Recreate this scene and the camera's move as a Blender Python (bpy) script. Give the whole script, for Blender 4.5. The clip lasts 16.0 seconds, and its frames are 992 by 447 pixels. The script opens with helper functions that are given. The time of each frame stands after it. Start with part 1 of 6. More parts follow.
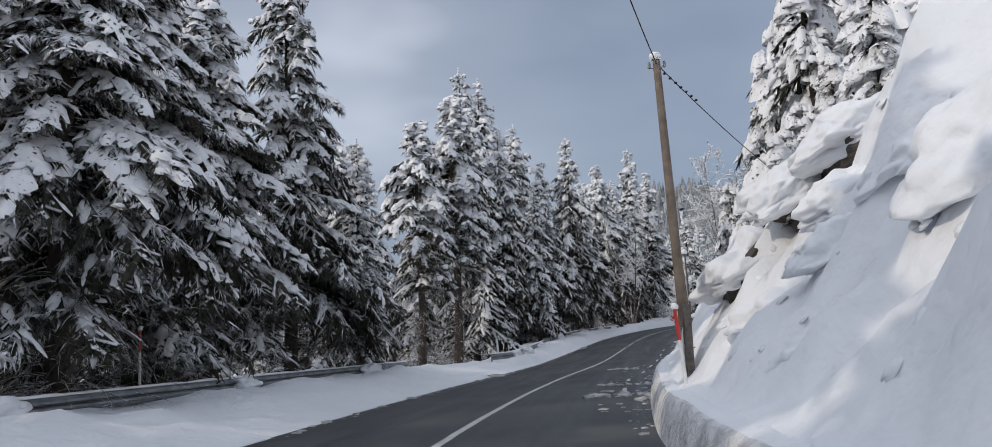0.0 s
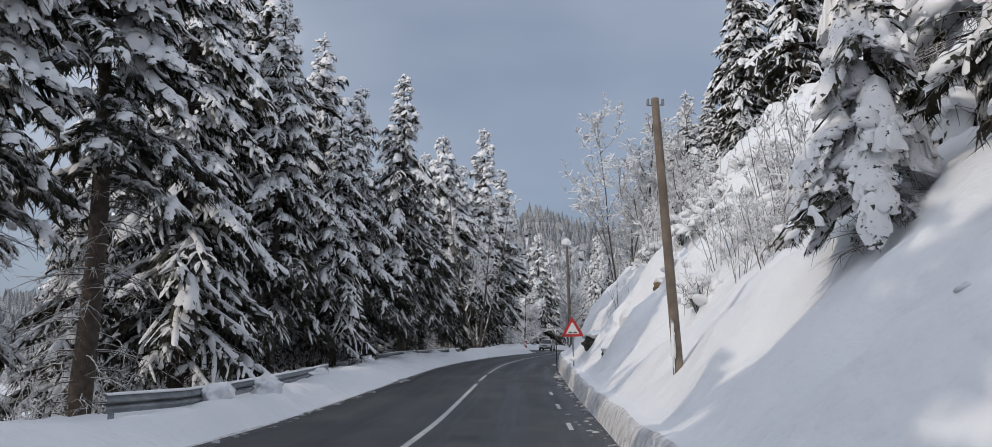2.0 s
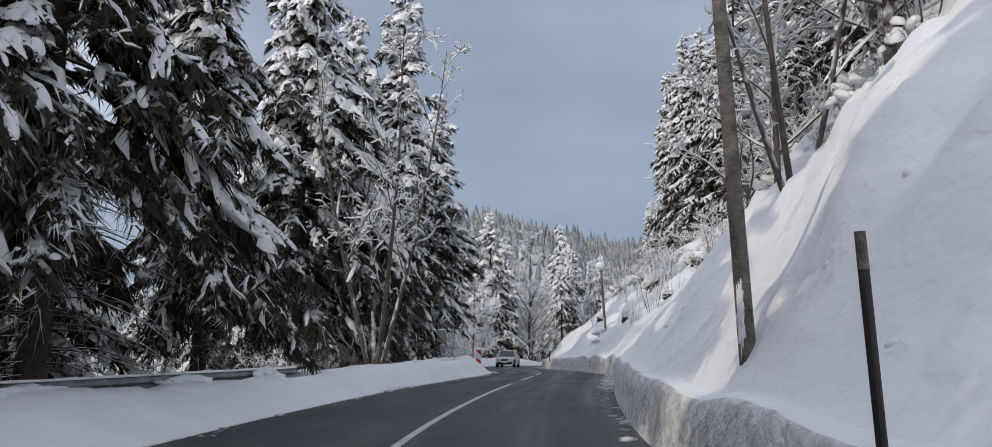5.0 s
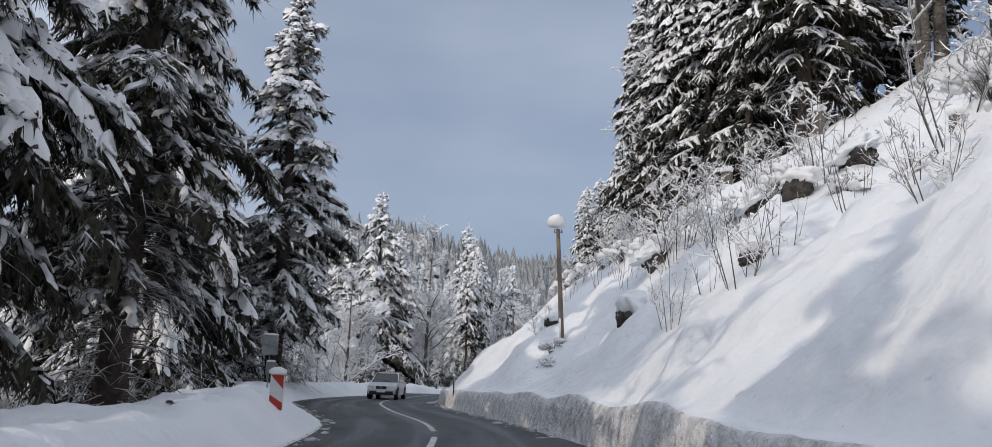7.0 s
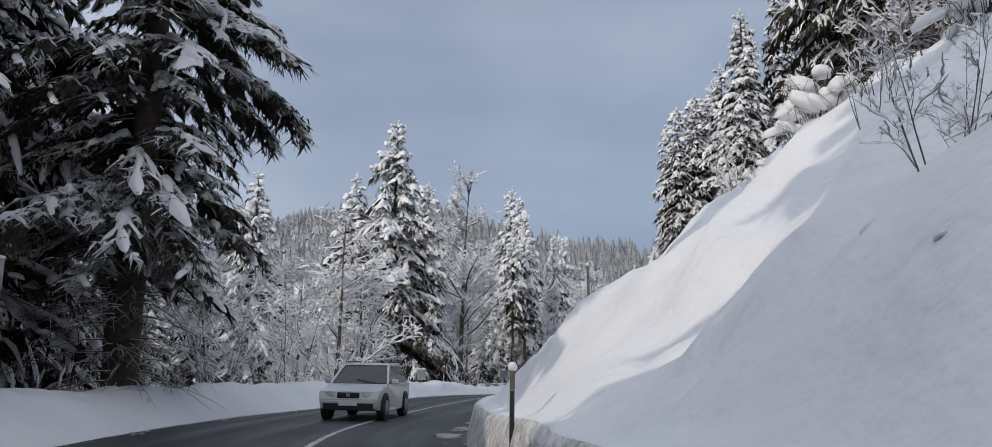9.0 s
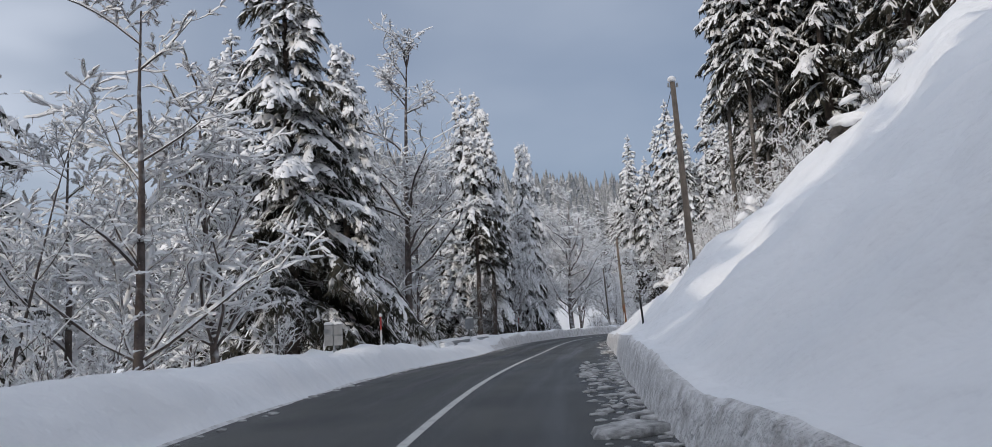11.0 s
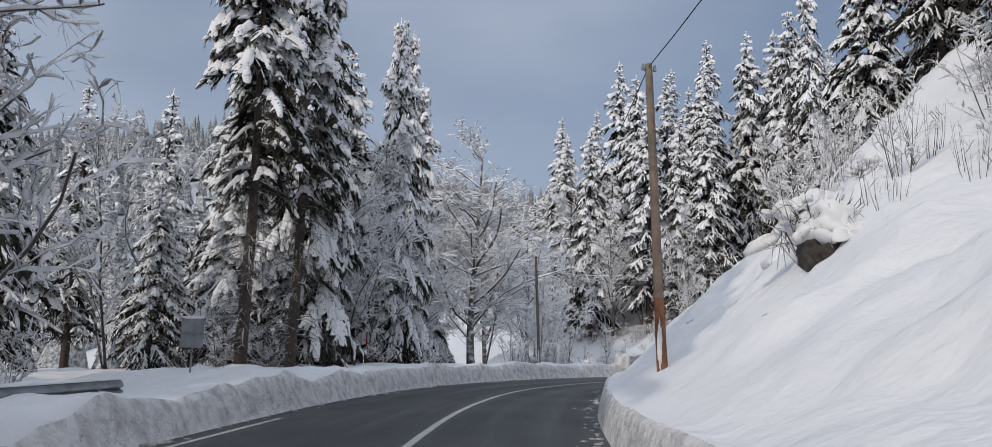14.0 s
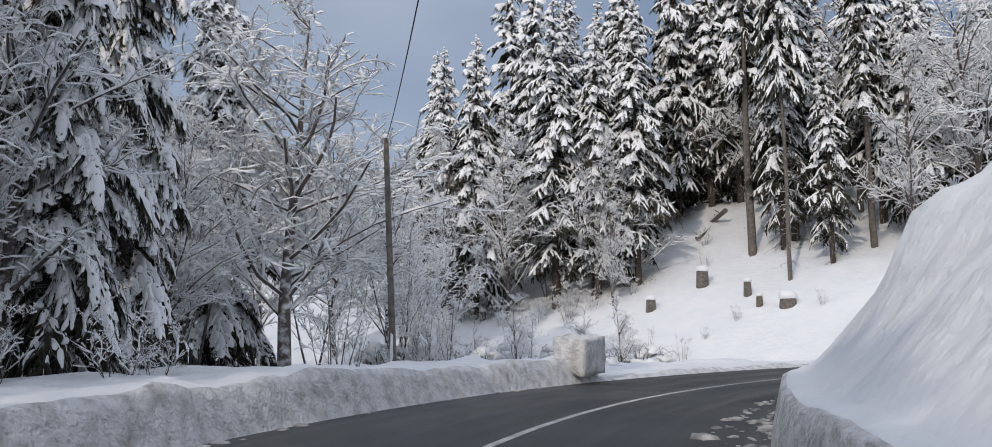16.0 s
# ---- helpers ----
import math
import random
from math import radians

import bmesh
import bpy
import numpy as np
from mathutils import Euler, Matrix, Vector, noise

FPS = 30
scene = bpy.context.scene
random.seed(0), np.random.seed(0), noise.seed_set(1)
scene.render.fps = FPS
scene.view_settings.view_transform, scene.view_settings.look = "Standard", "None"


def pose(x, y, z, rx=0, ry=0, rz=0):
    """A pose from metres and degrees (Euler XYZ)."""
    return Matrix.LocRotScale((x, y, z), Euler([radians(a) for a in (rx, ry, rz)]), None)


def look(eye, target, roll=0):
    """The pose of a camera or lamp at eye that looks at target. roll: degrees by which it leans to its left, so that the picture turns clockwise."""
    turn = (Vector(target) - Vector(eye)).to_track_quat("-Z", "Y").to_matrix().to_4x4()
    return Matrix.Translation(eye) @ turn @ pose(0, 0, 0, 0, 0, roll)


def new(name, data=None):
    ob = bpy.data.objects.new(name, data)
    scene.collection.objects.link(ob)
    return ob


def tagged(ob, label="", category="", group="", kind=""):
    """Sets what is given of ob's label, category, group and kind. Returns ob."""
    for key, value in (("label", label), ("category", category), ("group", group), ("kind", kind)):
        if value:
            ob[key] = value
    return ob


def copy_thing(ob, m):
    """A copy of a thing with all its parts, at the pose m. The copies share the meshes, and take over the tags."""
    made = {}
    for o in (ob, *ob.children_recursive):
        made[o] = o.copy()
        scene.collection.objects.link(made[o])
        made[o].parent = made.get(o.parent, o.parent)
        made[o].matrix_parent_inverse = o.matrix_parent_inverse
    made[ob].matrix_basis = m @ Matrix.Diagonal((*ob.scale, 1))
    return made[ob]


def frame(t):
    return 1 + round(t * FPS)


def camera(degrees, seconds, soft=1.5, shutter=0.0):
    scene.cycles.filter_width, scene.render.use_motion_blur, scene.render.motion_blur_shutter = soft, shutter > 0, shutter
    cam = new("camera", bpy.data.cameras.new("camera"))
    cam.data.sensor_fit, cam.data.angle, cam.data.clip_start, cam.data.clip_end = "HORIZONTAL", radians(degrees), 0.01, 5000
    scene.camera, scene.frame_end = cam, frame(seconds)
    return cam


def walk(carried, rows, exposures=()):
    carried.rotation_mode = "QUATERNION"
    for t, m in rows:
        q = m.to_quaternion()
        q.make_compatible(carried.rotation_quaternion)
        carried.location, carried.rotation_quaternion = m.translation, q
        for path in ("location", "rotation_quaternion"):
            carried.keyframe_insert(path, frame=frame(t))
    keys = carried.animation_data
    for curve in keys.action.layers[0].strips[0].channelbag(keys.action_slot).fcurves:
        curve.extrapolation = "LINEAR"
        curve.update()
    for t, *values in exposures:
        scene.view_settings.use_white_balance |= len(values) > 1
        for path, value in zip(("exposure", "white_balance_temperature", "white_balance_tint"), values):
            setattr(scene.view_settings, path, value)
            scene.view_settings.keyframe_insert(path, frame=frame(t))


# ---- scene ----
# ---------------------------------------------------------------- camera
cam = camera(62.18, 16.0, soft=0.6)
PATH = [
    (0.0, 0.00, 0.00, 1.35, -0.00, 6.73, -2.58), (0.5, 0.21, 6.75, 1.20, -4.03, 7.78, -2.46), (1.0, 0.97, 13.40, 0.99, -7.59, 8.37, -1.85),
    (1.5, 2.02, 20.04, 0.78, -10.07, 8.34, -1.37), (2.0, 3.18, 26.62, 0.60, -11.05, 8.34, 0.43), (2.5, 4.39, 33.19, 0.37, -11.87, 8.36, 0.68),
    (3.0, 5.74, 39.86, 0.23, -12.66, 8.38, -0.05), (3.5, 7.12, 46.43, 0.23, -13.03, 8.23, -0.02), (4.0, 8.58, 53.08, 0.27, -13.47, 8.40, 0.12),
    (4.5, 10.28, 59.84, 0.34, -14.35, 8.80, 0.02), (5.0, 12.13, 66.64, 0.44, -14.88, 9.40, -0.08), (5.5, 14.06, 73.37, 0.56, -15.20, 10.27, -0.25),
    (6.0, 16.15, 79.90, 0.70, -17.19, 10.70, -0.57), (6.5, 18.36, 86.17, 0.83, -20.12, 10.75, 0.26), (7.0, 20.49, 92.38, 0.93, -21.55, 10.88, 1.52),
    (7.5, 22.57, 98.70, 1.00, -21.34, 11.00, 2.12), (8.0, 24.80, 104.99, 1.09, -20.27, 10.94, 2.28), (8.5, 26.94, 111.16, 1.12, -19.97, 10.87, 2.47),
    (9.0, 28.89, 117.42, 1.08, -18.75, 10.29, 0.85), (9.5, 30.63, 123.85, 1.06, -15.62, 9.07, 0.18), (10.0, 32.25, 130.44, 1.07, -15.05, 8.09, -0.32),
    (10.5, 34.08, 137.09, 1.07, -18.21, 7.23, -1.13), (11.0, 36.42, 143.65, 1.07, -22.94, 6.73, -3.07), (11.5, 39.28, 150.07, 1.09, -26.45, 6.84, -2.73),
    (12.0, 42.51, 156.40, 1.22, -27.72, 7.43, -0.49), (12.5, 45.92, 162.63, 1.07, -28.57, 8.18, 0.80), (13.0, 49.41, 168.91, 0.91, -29.00, 8.57, 0.91),
    (13.5, 52.91, 175.09, 0.78, -29.21, 8.66, 1.17), (14.0, 56.33, 181.14, 0.71, -29.25, 8.55, 1.22), (14.5, 59.59, 186.85, 0.67, -29.33, 8.05, 1.40),
    (15.0, 62.94, 192.52, 0.65, -29.72, 7.93, 0.87), (15.5, 66.46, 197.80, 0.64, -32.65, 7.67, 0.59), (16.0, 70.72, 202.68, 0.57, -38.04, 7.58, -0.26)]


def eye_pose(x, y, z, yaw, pitch, roll):
    a, b = radians(yaw), radians(pitch)
    way = Vector((-math.sin(a) * math.cos(b), math.cos(a) * math.cos(b), math.sin(b)))
    return look((x, y, z), Vector((x, y, z)) + way, roll)


walk(cam, [(t, eye_pose(*p)) for t, *p in PATH], [(0.0, -0.18), (3.0, -0.18), (6.0, 0.0), (8.5, -0.05), (11.0, -0.12), (12.5, -0.07), (14.0, -0.12), (15.2, 0.04), (16.0, -0.04)])

# ---------------------------------------------------------------- light
SUN_AZ, SUN_EL = 246.0, 27.0      # degrees clockwise from +y, and above the horizon
world = bpy.data.worlds.new("winter_sky")
scene.world = world
world.use_nodes = True
wn, wl = world.node_tree.nodes, world.node_tree.links
wn.clear()
w_out = wn.new("ShaderNodeOutputWorld")
w_bg = wn.new("ShaderNodeBackground")
w_sky = wn.new("ShaderNodeTexSky")
w_sky.sky_type = "NISHITA"
w_sky.sun_disc = False
w_sky.sun_elevation = radians(SUN_EL)
w_sky.sun_rotation = radians(SUN_AZ)
w_sky.altitude = 900
w_sky.dust_density = 2.5
w_tc = wn.new("ShaderNodeTexCoord")
w_map = wn.new("ShaderNodeMapping")
w_map.inputs["Scale"].default_value = (1.0, 1.0, 2.6)
w_noise = wn.new("ShaderNodeTexNoise")
w_noise.inputs["Scale"].default_value = 1.6
w_noise.inputs["Detail"].default_value = 4.0
w_noise.inputs["Roughness"].default_value = 0.45
w_ramp = wn.new("ShaderNodeValToRGB")
w_ramp.color_ramp.elements[0].position, w_ramp.color_ramp.elements[0].color = 0.36, (1.92, 2.45, 3.5, 1)
w_ramp.color_ramp.elements[1].position, w_ramp.color_ramp.elements[1].color = 0.66, (3.75, 4.25, 5.2, 1)
w_high = w_ramp.color_ramp.elements.new(0.92)
w_high.color = (8.8, 9.25, 10.3, 1)
w_mix = wn.new("ShaderNodeMixRGB")
w_mix.inputs[0].default_value = 0.8
w_bg.inputs["Strength"].default_value = 0.121
wl.new(w_tc.outputs["Generated"], w_map.inputs["Vector"])
wl.new(w_map.outputs["Vector"], w_noise.inputs["Vector"])
w_sep = wn.new("ShaderNodeSeparateXYZ")
w_add = wn.new("ShaderNodeMath")
w_add.operation = "MULTIPLY_ADD"
w_add.inputs[1].default_value = 0.42
w_off = wn.new("ShaderNodeMath")
w_off.operation = "SUBTRACT"
w_off.inputs[1].default_value = 0.045
w_dot = wn.new("ShaderNodeVectorMath")          # clearer, deeper blue towards the right-hand valley
w_dot.operation = "DOT_PRODUCT"
w_dot.inputs[1].default_value = (0.966, 0.259, 0.0)
w_side = wn.new("ShaderNodeMath")
w_side.operation = "MULTIPLY_ADD"
w_side.inputs[1].default_value = -0.3
wl.new(w_tc.outputs["Generated"], w_dot.inputs[0])
wl.new(w_dot.outputs["Value"], w_side.inputs[0])
wl.new(w_tc.outputs["Generated"], w_sep.inputs[0])
wl.new(w_sep.outputs["Z"], w_add.inputs[0])
wl.new(w_noise.outputs["Fac"], w_side.inputs[2])
wl.new(w_side.outputs[0], w_add.inputs[2])
wl.new(w_add.outputs[0], w_off.inputs[0])
wl.new(w_off.outputs[0], w_ramp.inputs["Fac"])
wl.new(w_sky.outputs["Color"], w_mix.inputs[1])
wl.new(w_ramp.outputs["Color"], w_mix.inputs[2])
wl.new(w_mix.outputs["Color"], w_bg.inputs["Color"])
wl.new(w_bg.outputs["Background"], w_out.inputs["Surface"])

sun = new("sun", bpy.data.lights.new("sun", "SUN"))
sun.data.energy = 1.25
sun.data.angle = radians(0.6)
sun.data.color = (1.0, 0.885, 0.75)
_a, _e = radians(SUN_AZ), radians(SUN_EL)
SUN_FROM = Vector((math.sin(_a) * math.cos(_e), math.cos(_a) * math.cos(_e), math.sin(_e)))
sun.matrix_world = look(SUN_FROM * 100, (0, 0, 0))


# ---------------------------------------------------------------- materials
def material(name, colour, rough=0.8, second=None, scale=3.0, bump=0.2, bump_scale=30.0, metal=0.0, detail=4.0, contrast=(0.35, 0.65), vary=0.0, spec=0.5, deep=0.05, coarse=None):
    """Two-tone noise colour, fine relief. vary: brightness spread from object to object."""
    m = bpy.data.materials.new(name)
    m.use_nodes = True
    n, l = m.node_tree.nodes, m.node_tree.links
    b = n["Principled BSDF"]
    b.inputs["Roughness"].default_value = rough
    b.inputs["Metallic"].default_value = metal
    b.inputs["Specular IOR Level"].default_value = spec
    tc = n.new("ShaderNodeTexCoord")
    no = n.new("ShaderNodeTexNoise")
    no.inputs["Scale"].default_value, no.inputs["Detail"].default_value = scale, detail
    l.new(tc.outputs["Object"], no.inputs["Vector"])
    ra = n.new("ShaderNodeValToRGB")
    ra.color_ramp.elements[0].position, ra.color_ramp.elements[1].position = contrast
    ra.color_ramp.elements[0].color = (*colour, 1)
    ra.color_ramp.elements[1].color = (*(second or [c * 0.8 for c in colour]), 1)
    l.new(no.outputs["Fac"], ra.inputs["Fac"])
    out = ra.outputs["Color"]
    if vary:
        oi = n.new("ShaderNodeObjectInfo")
        hs = n.new("ShaderNodeHueSaturation")
        mr = n.new("ShaderNodeMapRange")
        mr.inputs["To Min"].default_value, mr.inputs["To Max"].default_value = 1 - vary, 1 + vary
        l.new(oi.outputs["Random"], mr.inputs["Value"])
        l.new(mr.outputs["Result"], hs.inputs["Value"])
        l.new(out, hs.inputs["Color"])
        out = hs.outputs["Color"]
    l.new(out, b.inputs["Base Color"])
    if bump:
        n2 = n.new("ShaderNodeTexNoise")
        n2.inputs["Scale"].default_value, n2.inputs["Detail"].default_value = bump_scale, 5.0
        l.new(tc.outputs["Object"], n2.inputs["Vector"])
        bp = n.new("ShaderNodeBump")
        bp.inputs["Strength"].default_value, bp.inputs["Distance"].default_value = bump, deep
        l.new(n2.outputs["Fac"], bp.inputs["Height"])
        l.new(bp.outputs["Normal"], b.inputs["Normal"])
        if coarse:
            n3 = n.new("ShaderNodeTexNoise")
            n3.inputs["Scale"].default_value, n3.inputs["Detail"].default_value = coarse[0], 3.0
            l.new(tc.outputs["Object"], n3.inputs["Vector"])
            b3 = n.new("ShaderNodeBump")
            b3.inputs["Strength"].default_value, b3.inputs["Distance"].default_value = 1.0, coarse[1]
            l.new(n3.outputs["Fac"], b3.inputs["Height"])
            l.new(b3.outputs["Normal"], bp.inputs["Normal"])
    return m


M_SNOW = material("snow", (0.88, 0.89, 0.91), 0.75, (0.83, 0.85, 0.88), 0.6, 0.55, 9.0, spec=0.25, deep=0.03, coarse=(2.0, 0.11))
M_BOUGH_SNOW = material("bough_snow", (0.9, 0.9, 0.91), 0.8, (0.055, 0.058, 0.046), 6.5, 0.3, 16.0, detail=4, contrast=(0.62, 0.66), spec=0.2, deep=0.03)
M_TREE_SNOW = material("tree_snow", (0.9, 0.9, 0.91), 0.8, (0.86, 0.87, 0.88), 1.5, 0.2, 14.0, spec=0.2, deep=0.02)
M_PLOUGHED = material("ploughed_snow", (0.8, 0.8, 0.81), 0.85, (0.5, 0.49, 0.49), 4.0, 0.9, 16.0, detail=8, contrast=(0.42, 0.7), spec=0.2, deep=0.06, coarse=(4.5, 0.09))
M_SLUSH = material("slush", (0.6, 0.6, 0.6), 0.6, (0.25, 0.25, 0.25), 5.0, 0.8, 14.0)
M_ASPHALT = material("asphalt", (0.032, 0.034, 0.038), 0.55, (0.062, 0.062, 0.064), 0.45, 0.35, 90.0, detail=6)


def asphalt_tracks(m):
    """Damp wheel tracks and long streaks, laid out by the road's own width and length (its UV map, in metres)."""
    n, l = m.node_tree.nodes, m.node_tree.links
    b = n["Principled BSDF"]
    old = b.inputs["Base Color"].links[0].from_socket
    uv = n.new("ShaderNodeUVMap")
    uv.uv_map = "lanes"
    sep = n.new("ShaderNodeSeparateXYZ")
    l.new(uv.outputs["UV"], sep.inputs[0])
    wave = n.new("ShaderNodeMath")
    wave.operation = "MULTIPLY"
    wave.inputs[1].default_value = 2 * math.pi / 1.55
    l.new(sep.outputs["X"], wave.inputs[0])
    sine = n.new("ShaderNodeMath")
    sine.operation = "COSINE"
    l.new(wave.outputs[0], sine.inputs[0])
    mp = n.new("ShaderNodeMapping")
    mp.inputs["Scale"].default_value = (1.6, 0.07, 1.0)
    l.new(uv.outputs["UV"], mp.inputs["Vector"])
    streak = n.new("ShaderNodeTexNoise")
    streak.inputs["Scale"].default_value, streak.inputs["Detail"].default_value = 1.0, 5.0
    l.new(mp.outputs["Vector"], streak.inputs["Vector"])
    add = n.new("ShaderNodeMath")
    add.operation = "MULTIPLY_ADD"
    add.inputs[1].default_value = -0.1
    l.new(sine.outputs[0], add.inputs[0])
    l.new(streak.outputs["Fac"], add.inputs[2])
    fac = n.new("ShaderNodeMapRange")
    fac.inputs["From Min"].default_value, fac.inputs["From Max"].default_value = 0.32, 0.68
    l.new(add.outputs[0], fac.inputs["Value"])
    mix = n.new("ShaderNodeMixRGB")
    mix.blend_type = "MULTIPLY"
    mix.inputs[0].default_value = 1.0
    tone = n.new("ShaderNodeValToRGB")
    tone.color_ramp.elements[0].color = (0.62, 0.64, 0.62, 1)
    tone.color_ramp.elements[1].color = (1.45, 1.5, 1.4, 1)
    l.new(fac.outputs["Result"], tone.inputs["Fac"])
    l.new(old, mix.inputs[1])
    l.new(tone.outputs["Color"], mix.inputs[2])
    l.new(mix.outputs["Color"], b.inputs["Base Color"])
    rough = n.new("ShaderNodeMapRange")
    rough.inputs["To Min"].default_value, rough.inputs["To Max"].default_value = 0.38, 0.7
    l.new(fac.outputs["Result"], rough.inputs["Value"])
    l.new(rough.outputs["Result"], b.inputs["Roughness"])


asphalt_tracks(M_ASPHALT)
M_PAINT = material("road_paint", (0.62, 0.62, 0.6), 0.6, (0.3, 0.3, 0.3), 6.0, 0.2, 60.0, contrast=(0.5, 0.75))
M_BARK = material("bark", (0.10, 0.075, 0.06), 0.9, (0.05, 0.04, 0.034), 7.0, 0.9, 26.0)
M_GREYBARK = material("grey_bark", (0.21, 0.185, 0.16), 0.9, (0.1, 0.088, 0.078), 6.0, 0.8, 24.0)
M_POLE = material("pole_wood", (0.25, 0.2, 0.155), 0.8, (0.14, 0.112, 0.09), 3.0, 0.5, 30.0)
M_POLE_BASE = material("pole_base", (0.3, 0.13, 0.06), 0.8, (0.16, 0.075, 0.04), 6.0, 0.5, 30.0)
M_ROCK = material("rock", (0.085, 0.075, 0.066), 0.9, (0.03, 0.028, 0.026), 2.5, 1.0, 8.0)
M_OCHRE = material("ochre_rock", (0.24, 0.16, 0.09), 0.9, (0.09, 0.065, 0.045), 2.5, 1.0, 8.0)
M_CUTWOOD = material("cut_wood", (0.45, 0.3, 0.17), 0.85, (0.28, 0.18, 0.1), 9.0, 0.4, 30.0)
M_STEEL = material("galvanised_steel", (0.33, 0.35, 0.37), 0.45, (0.2, 0.21, 0.22), 3.0, 0.1, 40.0, metal=0.7)
M_RED = material("red_film", (0.5, 0.03, 0.025), 0.45, (0.42, 0.04, 0.03), 6.0, 0)
M_WHITE = material("white_film", (0.78, 0.78, 0.77), 0.5, (0.68, 0.68, 0.67), 5.0, 0)
M_BLACK = material("black", (0.012, 0.012, 0.013), 0.5, (0.02, 0.02, 0.02), 5.0, 0)
M_GREY = material("grey_paint", (0.22, 0.23, 0.24), 0.6, (0.3, 0.31, 0.32), 4.0, 0.1)
M_CABLE = material("cable", (0.025, 0.025, 0.027), 0.6, (0.03, 0.03, 0.03), 4.0, 0)
M_CARPAINT = material("car_paint", (0.72, 0.73, 0.74), 0.25, (0.66, 0.67, 0.68), 2.0, 0)
M_TYRE = material("tyre", (0.02, 0.02, 0.02), 0.85, (0.035, 0.035, 0.035), 12.0, 0.3)
M_GLASS = material("dark_glass", (0.02, 0.025, 0.03), 0.05, (0.03, 0.035, 0.04), 1.0, 0)
M_LAMP = material("lamp_glass", (0.75, 0.77, 0.8), 0.1, (0.6, 0.62, 0.65), 9.0, 0)


def frosted(name, bark, amount=0.15, soft=0.35, patch=3.0, bump=0.4, vary=0.0, second=None):
    """A surface with snow lying on whatever faces up."""
    m = material(name, bark, 0.9, second or [c * 0.55 for c in bark], 6.0, bump, 24.0, vary=vary)
    n, l = m.node_tree.nodes, m.node_tree.links
    b = n["Principled BSDF"]
    old = b.inputs["Base Color"].links[0].from_socket
    ge = n.new("ShaderNodeNewGeometry")
    se = n.new("ShaderNodeSeparateXYZ")
    tc = n.new("ShaderNodeTexCoord")
    no = n.new("ShaderNodeTexNoise")
    no.inputs["Scale"].default_value = patch
    ad = n.new("ShaderNodeMath")
    ad.operation = "MULTIPLY_ADD"
    ad.inputs[1].default_value = 1.3
    mr = n.new("ShaderNodeMapRange")
    mr.inputs["From Min"].default_value, mr.inputs["From Max"].default_value = 0.65 - amount, 0.65 - amount + soft
    mx = n.new("ShaderNodeMixRGB")
    mx.inputs[2].default_value = (0.86, 0.87, 0.89, 1)
    l.new(ge.outputs["Normal"], se.inputs[0])
    l.new(tc.outputs["Object"], no.inputs["Vector"])
    l.new(no.outputs["Fac"], ad.inputs[0])
    l.new(se.outputs["Z"], ad.inputs[2])
    l.new(ad.outputs[0], mr.inputs["Value"])
    l.new(mr.outputs["Result"], mx.inputs[0])
    l.new(old, mx.inputs[1])
    l.new(mx.outputs["Color"], b.inputs["Base Color"])
    return m


M_FROSTED = frosted("frosted_bark", (0.13, 0.105, 0.095), -0.06)
M_FROSTED_TWIG = frosted("frosted_twigs", (0.2, 0.145, 0.135), 0.55, 0.5, 3.0, 0)
M_NEEDLES = frosted("snowy_needles", (0.028, 0.03, 0.024), -0.55, 0.3, 1.3, 0, 0.2, (0.062, 0.055, 0.042))
M_NEEDLES.node_tree.nodes["Principled BSDF"].inputs["Specular IOR Level"].default_value = 0.1
M_FROSTED_DEAD = frosted("frosted_dead_limbs", (0.065, 0.052, 0.044), -0.2, 0.35, 3.0, 0)
M_FARWOOD = frosted("far_wood", (0.06, 0.068, 0.066), 0.05, 0.7)


# ---------------------------------------------------------------- mesh helpers
def mesh_object(name, verts, faces, mats, parent=None, label="", smooth=False, slots=None):
    me = bpy.data.meshes.new(name)
    me.from_pydata([tuple(v) for v in verts], [], [tuple(int(i) for i in f) for f in faces])
    for m in (mats if isinstance(mats, (list, tuple)) else [mats]):
        me.materials.append(m)
    if slots is not None:
        me.polygons.foreach_set("material_index", np.asarray(slots, dtype=np.int32))
    if smooth:
        me.polygons.foreach_set("use_smooth", np.ones(len(me.polygons), dtype=bool))
    me.update()
    ob = new(name, me)
    if parent is not None:
        ob.parent = parent
    if label:
        tagged(ob, label)
    return ob


def big_mesh(name, verts, tris, mat, parent=None, label="", smooth=True):
    """A mesh from numpy triangles, quickly."""
    me = bpy.data.meshes.new(name)
    verts, tris = np.asarray(verts, dtype=np.float32), np.asarray(tris, dtype=np.int32)
    me.vertices.add(len(verts))
    me.vertices.foreach_set("co", verts.ravel())
    me.loops.add(tris.size)
    me.loops.foreach_set("vertex_index", tris.ravel())
    me.polygons.add(len(tris))
    me.polygons.foreach_set("loop_start", np.arange(0, tris.size, 3, dtype=np.int32))
    me.polygons.foreach_set("use_smooth", np.full(len(tris), smooth))
    me.materials.append(mat)
    me.update(calc_edges=True)
    ob = new(name, me)
    if parent is not None:
        ob.parent = parent
    if label:
        tagged(ob, label)
    return ob


def part(name, bm, mat, parent, label="", smooth=False):
    me = bpy.data.meshes.new(name)
    bm.to_mesh(me)
    bm.free()
    me.materials.append(mat)
    if smooth:
        me.polygons.foreach_set("use_smooth", np.ones(len(me.polygons), dtype=bool))
    ob = new(name, me)
    if parent is not None:
        ob.parent = parent
    if label:
        tagged(ob, label)
    return ob


